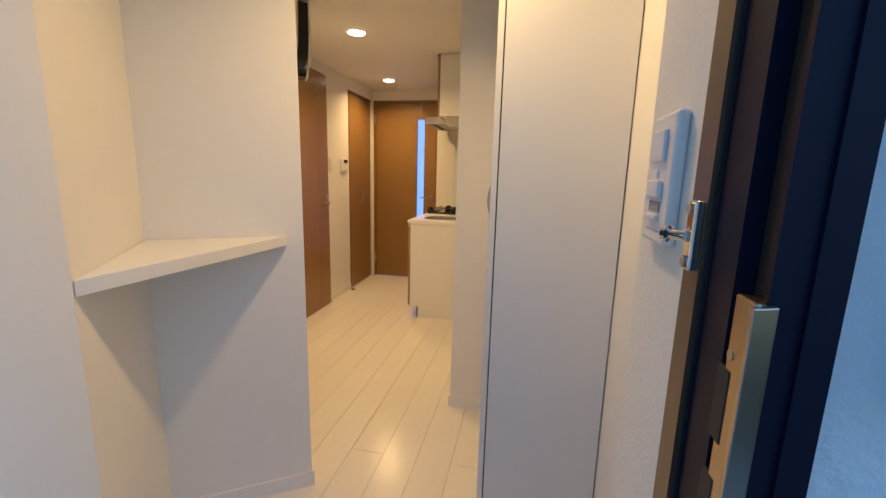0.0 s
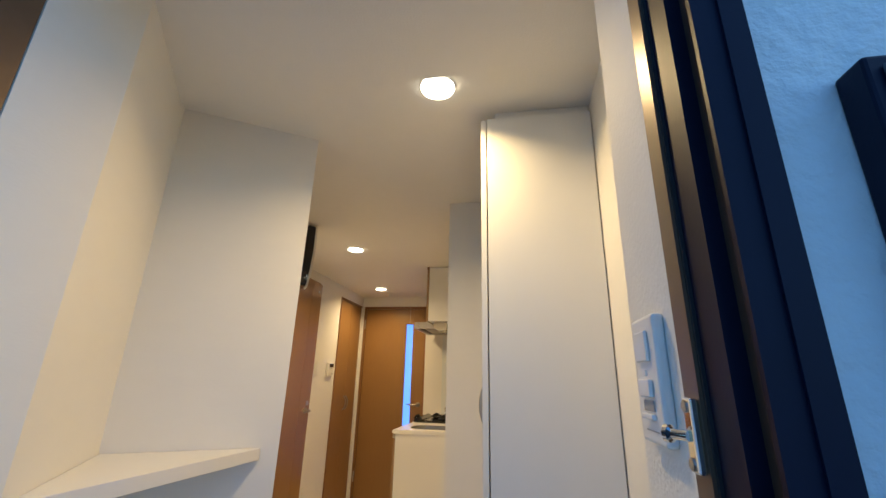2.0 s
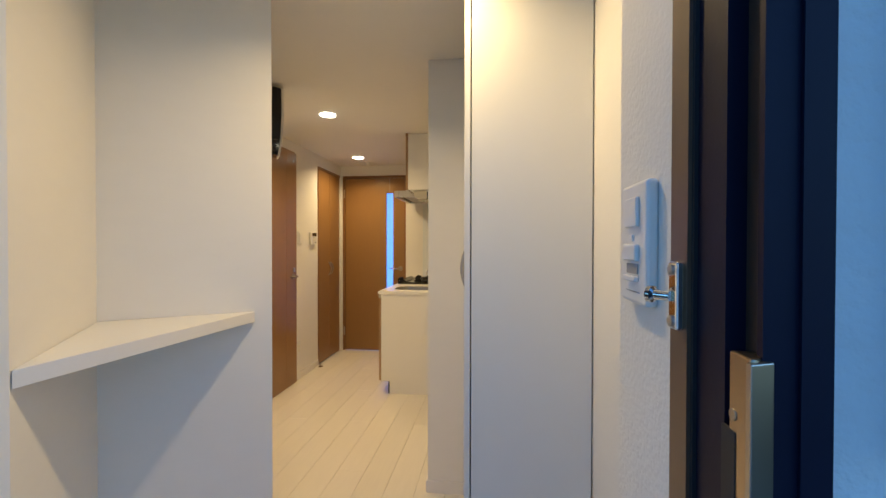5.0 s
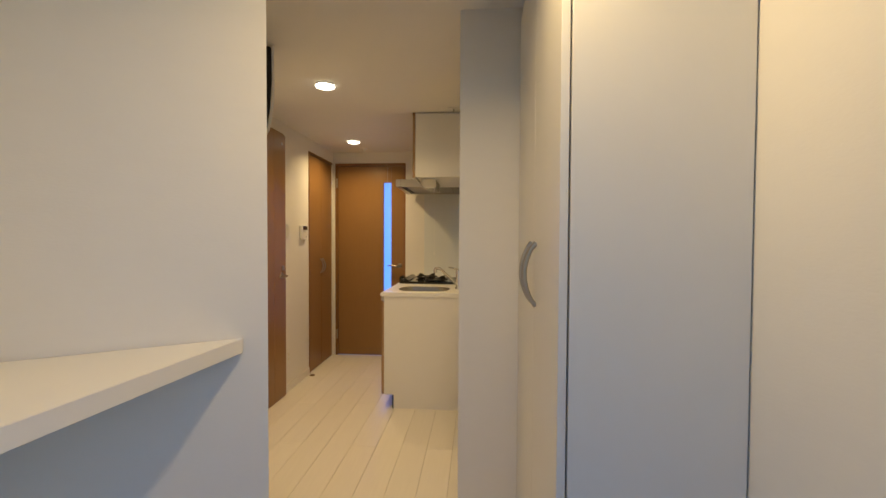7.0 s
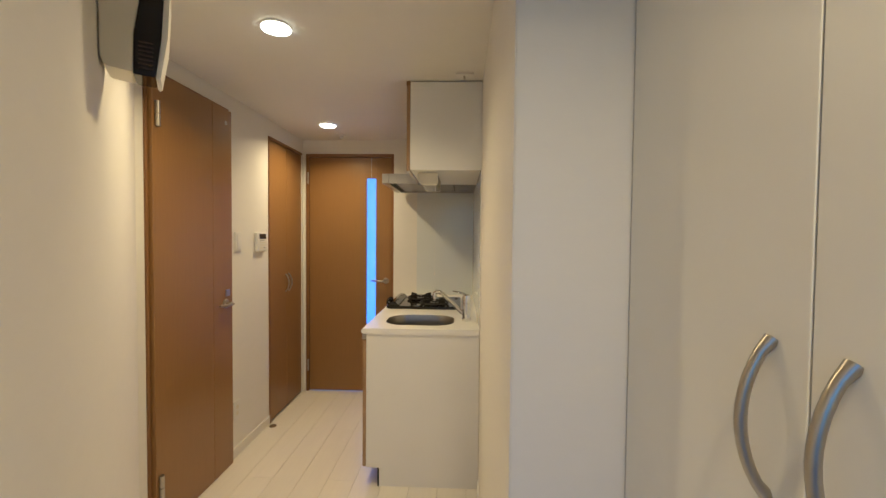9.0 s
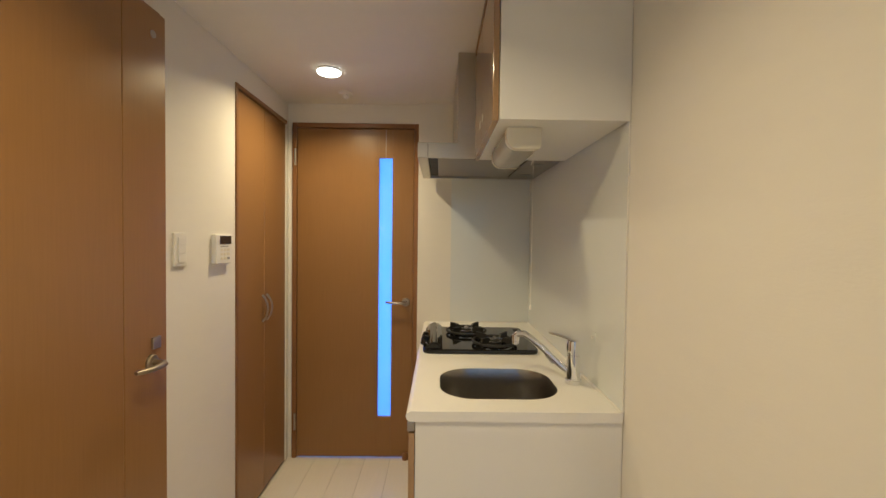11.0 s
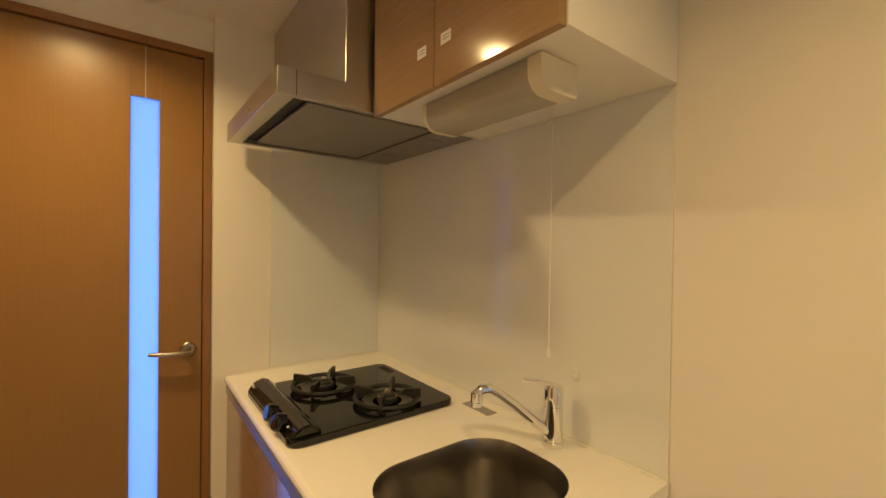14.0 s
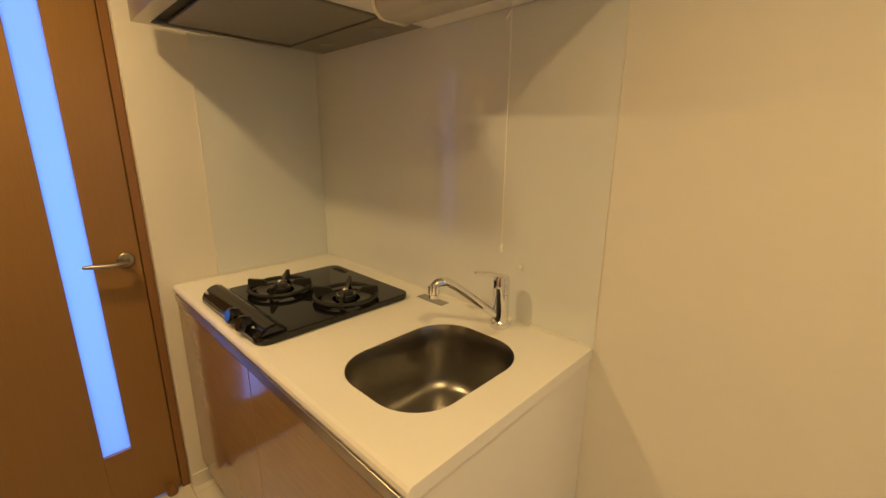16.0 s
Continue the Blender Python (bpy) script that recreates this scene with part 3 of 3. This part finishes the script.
def bath_remote():
    t = thing("water_heater_remote", "white wall remote with a dark display and buttons", "remote control", (XL, 5.555, 1.31))
    part("casing", box(0, -0.062, -0.062, 0.022, 0.062, 0.062, 0.004), M_PLASTIC, t)
    part("display", box(0.022, -0.035, 0.022, 0.0235, 0.056, 0.056, 0.0005), M_LCD, t, "dark display")
    for r in range(3):
        for c in range(3):
            part("button", box(0.022, -0.030 + c * 0.027, -0.008 - r * 0.018, 0.0236, -0.012 + c * 0.027, 0.002 - r * 0.018, 0.0006), M_CREAM if (r, c) != (2, 2) else M_GREY, t)
    part("caption_bar", box(0.022, -0.030, 0.009, 0.0224, 0.03, 0.013), M_GREY, t)


bath_remote()


# ---- kitchen ----
KY0, KY1, KX0, KT = 5.0, 6.296, -0.400, 0.863


def kitchen_base():
    t = thing("kitchen_base_unit", "kitchen base unit with glossy brown doors and white end panel", "cabinet", (-0.3, KY0, 0))
    o = Vector((0.3, -KY0, 0))

    def put(name, bm, m, label="", up=t):
        bmesh.ops.translate(bm, vec=o, verts=bm.verts[:])
        return part(name, bm, m, up, label)
    bm = bmesh.new()
    pts = [(-0.372, 0.10), (-0.307, 0.10), (-0.307, 0.0), (0.235, 0.0), (0.235, 0.832), (-0.372, 0.832)]
    f = bm.faces.new([bm.verts.new((x, KY0 + 0.006, z)) for x, z in pts])
    up = bmesh.ops.extrude_face_region(bm, geom=[f])["geom"]
    bmesh.ops.translate(bm, vec=(0, 0.018, 0), verts=[v for v in up if isinstance(v, bmesh.types.BMVert)])
    bmesh.ops.recalc_face_normals(bm, faces=bm.faces[:])
    put("end_panel", bm, M_WHITE, "white end panel")
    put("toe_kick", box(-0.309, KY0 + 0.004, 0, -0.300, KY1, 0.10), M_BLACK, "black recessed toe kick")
    put("body", box(-0.343, KY0 + 0.024, 0.10, 0.235, KY0 + 0.028, 0.62, bm=box(-0.343, KY1 - 0.02, 0.10, 0.235, KY1, 0.83, bm=box(-0.343, KY0 + 0.03, 0.10, 0.235, KY1 - 0.02, 0.118))), M_WHITE)
    ys = [KY0 + 0.006, 5.643, KY1]
    for a, b in zip(ys, ys[1:]):
        put("door", box(-0.392, a + 0.0015, 0.105, -0.374, b - 0.0015, 0.795, 0.0015), M_GLOSS, "glossy brown laminate door")
    put("handle_rail", box(-0.396, KY0 + 0.006, 0.800, -0.374, KY1, 0.829, 0.003), M_NICKEL, "long metal grip rail")


kitchen_base()

SINK = rounded(-0.102, 5.250, 0.199, 0.154, 0.112, 9)


def worktop():
    t = thing("worktop", "cream white solid worktop with a rounded front edge", "worktop", (0, 0, 0.833))
    out = []
    for k in range(7):
        a = radians(90 + 30 * k)
        out.append((KX0 + 0.015 + 0.015 * math.cos(a), 0.015 + 0.015 * math.sin(a)))
    bm = bmesh.new()
    x0, x1 = KX0 + 0.015, 0.234
    # top face with the sink's opening cut through
    n = len(SINK)
    rect = []
    cx, cy = -0.102, 5.250
    for x, y in SINK:
        dx, dy = x - cx, y - cy
        k = min((((x1 if dx > 0 else x0) - cx) / dx) if abs(dx) > 1e-6 else 1e9, (((5.6 if dy > 0 else KY0) - cy) / dy) if abs(dy) > 1e-6 else 1e9)
        rect.append((cx + dx * k, cy + dy * k))
    for z, flip in ((0.03, False), (0.0, True)):
        a = [bm.verts.new((x, y, z)) for x, y in SINK]
        b = [bm.verts.new((x, y, z)) for x, y in rect]
        for i in range(n):
            j = (i + 1) % n
            q = (a[i], b[i], b[j], a[j])
            bm.faces.new(q[::-1] if flip else q)
        if z:
            top = a
        else:
            for i in range(n):
                j = (i + 1) % n
                bm.faces.new((top[i], top[j], a[j], a[i]))
    for cxn, cyn in ((x0, KY0), (x1, KY0), (x0, 5.6), (x1, 5.6)):
        near = [p for p in rect if abs(p[0] - cxn) < 1e-5 or abs(p[1] - cyn) < 1e-5]
        pa = min((p for p in rect if abs(p[0] - cxn) < 1e-5), key=lambda p: abs(p[1] - cyn))
        pb = min((p for p in rect if abs(p[1] - cyn) < 1e-5), key=lambda p: abs(p[0] - cxn))
        for z in (0.03, 0.0):
            bm.faces.new([bm.verts.new((*pa, z)), bm.verts.new((cxn, cyn, z)), bm.verts.new((*pb, z))])
    bmesh.ops.remove_doubles(bm, verts=bm.verts[:], dist=1e-5)
    box(x0, 5.6, 0.0, x1, KY1, 0.03, bm=bm)
    one = bmesh.new()
    f = one.faces.new([one.verts.new((x, KY0, z)) for x, z in out + [(x0, 0.0)]])
    up = bmesh.ops.extrude_face_region(one, geom=[f])["geom"]
    bmesh.ops.translate(one, vec=(0, KY1 - KY0, 0), verts=[v for v in up if isinstance(v, bmesh.types.BMVert)])
    join(bm, one)
    box(x0, KY0 - 0.0005, 0.0, x1, KY0, 0.03, bm=bm)
    bmesh.ops.recalc_face_normals(bm, faces=bm.faces[:])
    part("top", bm, M_COUNTER, t)
    part("upstand", box(0.226, KY0 + 0.002, 0.03, 0.2335, KY1 - 0.002, 0.034, 0.001), M_COUNTER, t)
    part("upstand", box(-0.37, KY1 - 0.008, 0.03, 0.2255, KY1 - 0.0005, 0.034, 0.001), M_COUNTER, t)
    lab = part("label_plate", box(0.154, 5.472, 0.0302, 0.193, 5.590, 0.0309), M_GREY, t, "grey metal label plate")
    return t


worktop()


def sink():
    t = thing("sink", "rounded stainless steel sink bowl set under the worktop", "sink", (-0.102, 5.250, 0.83))
    bm = bmesh.new()
    levels = [(0.992, 0.0325, 1.0), (0.985, 0.030, 1.0), (0.975, -0.03, 1.0), (0.955, -0.10, 1.0), (0.93, -0.135, 1.0), (0.87, -0.155, 1.0), (0.76, -0.165, 1), (0.30, -0.170, 1.0)]
    rings = [[bm.verts.new(((x + 0.102) * k * 1.004, (y - 5.250) * k * 1.004, h)) for x, y in SINK] for k, h, _ in levels]
    n = len(SINK)
    for a, b in zip(rings, rings[1:]):
        for i in range(n):
            bm.faces.new((a[i], a[(i + 1) % n], b[(i + 1) % n], b[i]))
    bm.faces.new(rings[-1])
    bmesh.ops.recalc_face_normals(bm, faces=bm.faces[:])
    bmesh.ops.reverse_faces(bm, faces=bm.faces[:])
    ob = part("bowl", bm, M_DARKSTEEL, t, smooth=True)
    part("drain", lathe([(0.045, -0.169), (0.045, -0.165), (0.036, -0.164), (0.034, -0.168), (0.01, -0.168)], n=30), M_CHROME, t, "round drain ring", True)


sink()


def faucet():
    t = thing("faucet", "chrome single lever kitchen mixer tap on the worktop", "faucet", (0.168, 5.25, KT))
    part("body", lathe([(0.028, 0), (0.028, 0.014), (0.0255, 0.0145), (0.0255, 0.018), (0.024, 0.020), (0.0235, 0.10), (0.0215, 0.101), (0.0215, 0.104), (0.0235, 0.105), (0.024, 0.138), (0.021, 0.150), (0.012, 0.154)], n=30), M_CHROME, t, smooth=True)
    d = Vector((-0.155, 0.06, 0)).normalized()
    pts = [d * 0.012 + Vector((0, 0, 0.035)), d * 0.04 + Vector((0, 0, 0.055)), d * 0.11 + Vector((0, 0, 0.115)), d * 0.150 + Vector((0, 0, 0.145)), d * 0.172 + Vector((0, 0, 0.158)), d * 0.195 + Vector((0, 0, 0.157)), d * 0.206 + Vector((0, 0, 0.147))]
    part("spout", tube(pts, [0.013, 0.012, 0.0115, 0.0115, 0.012, 0.0125, 0.0125], 18), M_CHROME, t, smooth=True)
    part("aerator", lathe([(0.0145, 0), (0.0145, -0.022), (0.0125, -0.024), (0.0125, -0.034), (0.010, -0.035)], Matrix.Translation(d * 0.206 + Vector((0, 0, 0.152))), 22), M_CHROME, t, smooth=True)
    e = Vector((-0.9, 0.35, 0)).normalized()
    pts = [e * -0.012 + Vector((0, 0, 0.143)), e * 0.02 + Vector((0, 0, 0.157)), e * 0.05 + Vector((0, 0, 0.165)), e * 0.085 + Vector((0, 0, 0.170))]
    part("lever", tube(pts, [0.014, 0.013, 0.011, 0.009], 16, 0.5), M_CHROME, t, smooth=True)


faucet()


def stove():
    x0, x1, y0, y1, z = -0.376, 0.134, 5.598, 6.066, KT
    t = thing("gas_cooktop", "black glossy two burner gas cooktop on the worktop", "cooktop", (-0.12, 5.83, z))
    o = Vector((0.12, -5.83, 0))
    plate = rounded((x0 + x1) / 2 + 0.12, 0, (x1 - x0) / 2, (y1 - y0) / 2, 0.035, 6)
    part("top_plate", prism(plate, 0.0, 0.020, 0.004), M_BLACK, t)
    bm = bmesh.new()
    prof = [(x0 + 0.004, 0.012), (x0 + 0.012, 0.030), (x0 + 0.035, 0.046), (x0 + 0.060, 0.048), (x0 + 0.090, 0.022), (x0 + 0.09, 0.012)]
    f = bm.faces.new([bm.verts.new((x + 0.12, y0 + 0.012 - 5.83, h)) for x, h in prof])
    up = bmesh.ops.extrude_face_region(bm, geom=[f])["geom"]
    bmesh.ops.translate(bm, vec=(0, y1 - y0 - 0.024, 0), verts=[v for v in up if isinstance(v, bmesh.types.BMVert)])
    bmesh.ops.recalc_face_normals(bm, faces=bm.faces[:])
    bmesh.ops.bevel(bm, geom=bm.edges[:], offset=0.006, segments=3, affect="EDGES")
    part("control_strip", bm, M_BLACK, t, "raised rounded control strip", True)
    for y in (5.70, 5.775):
        k = part("knob", lathe([(0.024, 0), (0.024, 0.010), (0.0225, 0.022), (0.018, 0.027)], Matrix.Translation((x0 + 0.016 + 0.12, y - 5.83, 0.030)) @ pose(0, 0, 0, 0, -72, 0), 24), M_BLACK, t, "black control knob", True)
    part("knob_mark", box(x0 + 0.131, 5.652 - 5.83, 0.034, x0 + 0.136, 5.658 - 5.83, 0.038, 0.001), M_LABEL, t, "small pale mark")
    part("emblem", box(x0 + 0.131, 6.015 - 5.83, 0.030, x0 + 0.136, 6.032 - 5.83, 0.040, 0.001), M_LABEL, t, "small pale mark")
    for bx, by, r in ((-0.166, 5.922, 0.098), (-0.050, 5.702, 0.098)):
        c = Vector((bx, by, 0)) + o
        ring = [(c.x + r * math.cos(2 * math.pi * k / 32), c.y + r * math.sin(2 * math.pi * k / 32), 0.034) for k in range(33)]
        part("drip_ring", lathe([(r * 0.80, 0.019), (r * 0.80, 0.024), (r * 0.62, 0.021), (r * 0.45, 0.020)], Matrix.Translation((c.x, c.y, 0)), 36), M_BLACK, t, "black enamel drip ring", True)
        g = part("grate_ring", tube(ring, 0.0068, 8), M_IRON, t, "cast iron pan support", True)
        for k in range(4):
            a = 2 * math.pi * k / 4 + radians(49)
            u = Vector((math.cos(a), math.sin(a), 0))
            w = Vector((-u.y, u.x, 0)) * 0.0048
            bm = bmesh.new()
            q = [c + u * (r * 1.02), c + u * (r * 1.06), c + u * (r * 1.04), c + u * (r * 0.52), c + u * (r * 0.40), c + u * (r * 0.80)]
            hs = [0.020, 0.036, 0.062, 0.058, 0.044, 0.032]
            va = [bm.verts.new(p + w + Vector((0, 0, h))) for p, h in zip(q, hs)]
            vb = [bm.verts.new(p - w + Vector((0, 0, h))) for p, h in zip(q, hs)]
            bm.faces.new(va)
            bm.faces.new(vb[::-1])
            for i in range(6):
                bm.faces.new((va[i], va[(i + 1) % 6], vb[(i + 1) % 6], vb[i]))
            bmesh.ops.recalc_face_normals(bm, faces=bm.faces[:])
            part("grate_finger", bm, M_IRON, g)
        part("burner_cap", lathe([(0.033, 0.020), (0.033, 0.032), (0.026, 0.035), (0.026, 0.040), (0.022, 0.043), (0.006, 0.044)], Matrix.Translation((c.x, c.y, 0)), 30), M_IRON, t, "round burner head", True)
        part("burner_ring", lathe([(0.029, 0.0325), (0.029, 0.0365), (0.027, 0.037)], Matrix.Translation((c.x, c.y, 0)), 30), M_NICKEL, t, "bright burner ring")
        part("sensor_pin", lathe([(0.009, 0.044), (0.009, 0.052), (0.006, 0.055)], Matrix.Translation((c.x, c.y, 0)), 18), M_NICKEL, t)
    bm = None
    for k in range(6):
        bm = box(x1 - 0.045 + 0.12, 5.94 - 5.83 + k * 0.014, 0.0202, x1 - 0.02 + 0.12, 5.948 - 5.83 + k * 0.014, 0.0214, bm=bm)
    part("vent_slots", bm, M_IRON, t)


stove()

pn = tagged(new("splash_panel_back"), "glossy pale splash panel behind the worktop", "splash panel", kind="structure")
part("panel", box(XR - 0.0040, 5.003, KT + 0.0044, XR - 0.0005, YK - 0.0005, CEIL - 0.3), M_PANEL, pn)
part("edge_strip", box(XR - 0.0050, 5.0005, KT + 0.001, XR - 0.0005, 5.003, CEIL - 0.47), M_PLASTIC, pn)
pe = tagged(new("splash_panel_end"), "glossy pale splash panel on the end wall", "splash panel", kind="structure")
part("panel", box(-0.240, YK - 0.0040, KT + 0.0044, XR - 0.0045, YK - 0.0005, CEIL - 0.3), M_PANEL, pe)
part("edge_strip", box(-0.2425, YK - 0.0050, KT + 0.0044, -0.240, YK - 0.0005, CEIL - 0.3), M_PLASTIC, pe)


def wall_cabinet():
    x0, y0, y1, z0, z1 = -0.141, 4.998, 5.605, 1.708, 2.168
    t = thing("wall_cabinet", "wall cabinet with glossy brown doors and cream sides", "cabinet", (0.05, y0, z0))
    o = Vector((-0.05, -y0, -z0))

    def put(name, bm, m, label="", up=t):
        bmesh.ops.translate(bm, vec=o, verts=bm.verts[:])
        return part(name, bm, m, up, label)
    put("side_panel", box(x0, y0, z0, XR - 0.002, y0 + 0.016, z1, 0.001), M_WHITE)
    put("side_panel", box(x0, y1 - 0.016, z0, XR - 0.002, y1, z1, 0.001), M_WHITE)
    put("bottom_panel", box(x0, y0 + 0.016, z0 + 0.001, XR - 0.007, y1 - 0.016, z0 + 0.017), M_WHITE)
    put("top_panel", box(x0, y0 + 0.016, z1 - 0.017, XR - 0.002, y1 - 0.016, z1), M_WHITE)
    put("top_filler", box(x0 - 0.022, y0 + 0.002, z1 - 0.018, x0 - 0.002, y1, z1 + 0.006), M_WOOD2, "brown top filler strip")
    ym = 5.328
    for a, b in ((y0 + 0.002, ym - 0.0015), (ym + 0.0015, y1 - 0.002)):
        put("door", box(x0 - 0.020, a, z0 - 0.004, x0 - 0.002, b, z1 - 0.020, 0.0015), M_GLOSS, "glossy brown laminate door")
    for y, z in ((5.374, 1.793), (5.286, 1.795)):
        lab = put("paper_label", box(x0 - 0.0208, y - 0.017, z - 0.012, x0 - 0.0201, y + 0.017, z + 0.012), M_LABEL, "small white paper label")
        for k in range(2):
            put("text_bar", box(x0 - 0.0212, y - 0.012, z - 0.004 + 0.007 * k, x0 - 0.0209, y + 0.010, z - 0.002 + 0.007 * k), M_GREY)


wall_cabinet()


def under_light():
    t = thing("under_cabinet_light", "cream under-cabinet light with a ribbed diffuser and pull cord", "light fixture", (-0.054, 5.078, 1.708))
    prof = [(0.052, -0.001), (-0.050, -0.001), (-0.052, -0.004), (-0.052, -0.026)]
    prof += [(-0.016 - 0.036 * math.cos(radians(15 * k)), -0.028 - 0.036 * math.sin(radians(15 * k))) for k in range(1, 7)]
    prof += [(0.040 + 0.012 * math.sin(radians(30 * k)), -0.052 - 0.012 * math.cos(radians(30 * k))) for k in range(4)]

    def run(y0, y1, grow, m, name, label=""):
        bm = bmesh.new()
        f = bm.faces.new([bm.verts.new((x * grow, y0, min(z * grow, -0.001))) for x, z in prof])
        up = bmesh.ops.extrude_face_region(bm, geom=[f])["geom"]
        bmesh.ops.translate(bm, vec=(0, y1 - y0, 0), verts=[v for v in up if isinstance(v, bmesh.types.BMVert)])
        bmesh.ops.recalc_face_normals(bm, faces=bm.faces[:])
        return part(name, bm, m, t, label, True)
    cap = run(0.0, 0.032, 1.03, M_CREAM, "end_cap", "cream end cap")
    part("lip", box(-0.020, -0.003, -0.066, 0.046, 0.0, -0.058, 0.001), M_CREAM, cap)
    run(0.354, 0.366, 1.03, M_CREAM, "end_cap", "cream end cap")
    run(0.032, 0.354, 1.0, M_CLEAR, "diffuser", "grey ribbed diffuser")
    part("mounting_plate", box(-0.044, 0.004, -0.0012, 0.044, 0.362, -0.0002), M_CREAM, t)
    part("pull_cord", tube([(0.040, 0.047, -0.058), (0.040, 0.047, -0.30), (0.039, 0.047, -0.55)], 0.0008, 6), M_PLASTIC, t, "thin white pull cord")
    part("cord_knot", tube([(0.040, 0.047, -0.09), (0.034, 0.055, -0.105)], 0.0012, 6), M_PLASTIC, t)
    part("cord_end", lathe([(0.002, 0), (0.004, -0.005), (0.004, -0.016)], Matrix.Translation((0.039, 0.047, -0.55)), 10), M_PLASTIC, t, "clear cord end")


under_light()


def hood():
    x0, y0, y1, z0, z1 = -0.408, 5.612, 6.236, 1.717, 1.782
    t = thing("range_hood", "brushed steel range hood with a chimney duct", "range hood", (0, 5.9, z0))
    o = Vector((0, -5.9, -z0))

    def put(name, bm, m, label="", up=t):
        bmesh.ops.translate(bm, vec=o, verts=bm.verts[:])
        return part(name, bm, m, up, label)
    band = box(x0, y0, z0, x0 + 0.045, y1, z1, 0.002)
    box(x0 + 0.045, y0, z0, XR - 0.006, y0 + 0.02, z1, 0.001, bm=band)
    box(x0 + 0.045, y1 - 0.02, z0, XR - 0.006, y1, z1, 0.001, bm=band)
    put("canopy_rim", band, M_STEEL)
    put("canopy_top", box(x0 + 0.045, y0 + 0.02, z1 - 0.012, XR - 0.006, y1 - 0.02, z1), M_STEEL)
    put("front_seam", box(x0 + 0.044, y0 - 0.0006, z0 + 0.002, x0 + 0.0455, y0 + 0.001, z1 - 0.002), M_RUBBER)
    # black sheet paints the shade in the gap around the grease plate
    put("shade_sheet", box(x0 + 0.045, y0 + 0.02, z0 + 0.016, XR - 0.006, y1 - 0.02, z0 + 0.020), M_RUBBER, "black sheet for the shade inside the canopy")
    put("filter_plate", box(x0 + 0.088, y0 + 0.050, z0 + 0.003, 0.075, y1 - 0.045, z0 + 0.013, 0.003), M_FILTER, "grey grease plate")
    rear = put("rear_panel", box(0.082, y0 + 0.02, z0 + 0.001, XR - 0.006, y1 - 0.02, z0 + 0.006), M_FILTER)
    for y in (5.76, 6.06):
        part("lamp_cover", lathe([(0.03, 0.001), (0.03, -0.002), (0.024, -0.003)], Matrix.Translation(Vector((0.155, y, z0)) + o), 24), M_GREY, rear, "round lamp cover")
    put("chimney", box(-0.235, 5.618, z1, XR - 0.004, 6.294, CEIL - 0.002, 0.002), M_STEEL, "square steel duct cover")
    for k in range(5):
        put("button", lathe([(0.0045, 0), (0.0045, 0.002), (0.003, 0.003)], Matrix.Translation((x0, 5.885 + 0.016 * k, z0 + 0.03)) @ pose(0, 0, 0, 0, -90, 0), 12), M_CHROME, "small bright button")


hood()


wh = thing("wall_hook", "small clear plastic hook stuck on the splash panel", "hook", (XR - 0.004, 5.229, 1.034))
part("pad", box(-0.002, -0.009, -0.014, 0, 0.009, 0.014, 0.0008), M_PANEL, wh, "clear pad")
part("peg", tube([(-0.002, 0, -0.002), (-0.009, 0, -0.006), (-0.012, 0, 0.002)], 0.0022, 8), M_PLASTIC, wh, "white peg", True)


# ---- floorboards ----
def floorboards():
    w, length = 0.154, 1.818
    x = -1.368
    row = 0
    while x < 0.90:
        xa, xb = max(x, XL) + 0.0006, min(x + w, 0.97) - 0.0006
        y = 2.62 - (row % 3) * 0.606
        while y < YE:
            ya, yb = max(y, 2.62) + 0.0006, min(y + length, YE) - 0.0006
            lo = ya
            if xa >= XR + 0.1 or xb > XR + 0.1:
                yb = min(yb, 3.69)
            if xb < -0.8:
                lo = max(lo, 3.69)
            if yb - lo > 0.05:
                ob = link("plank", box(xa, lo, -0.0118, xb, yb, 0.0, 0.0008, seg=1), M_PLANK)
                ob.parent = floor
            y += length
        x += w
        row += 1


floorboards()
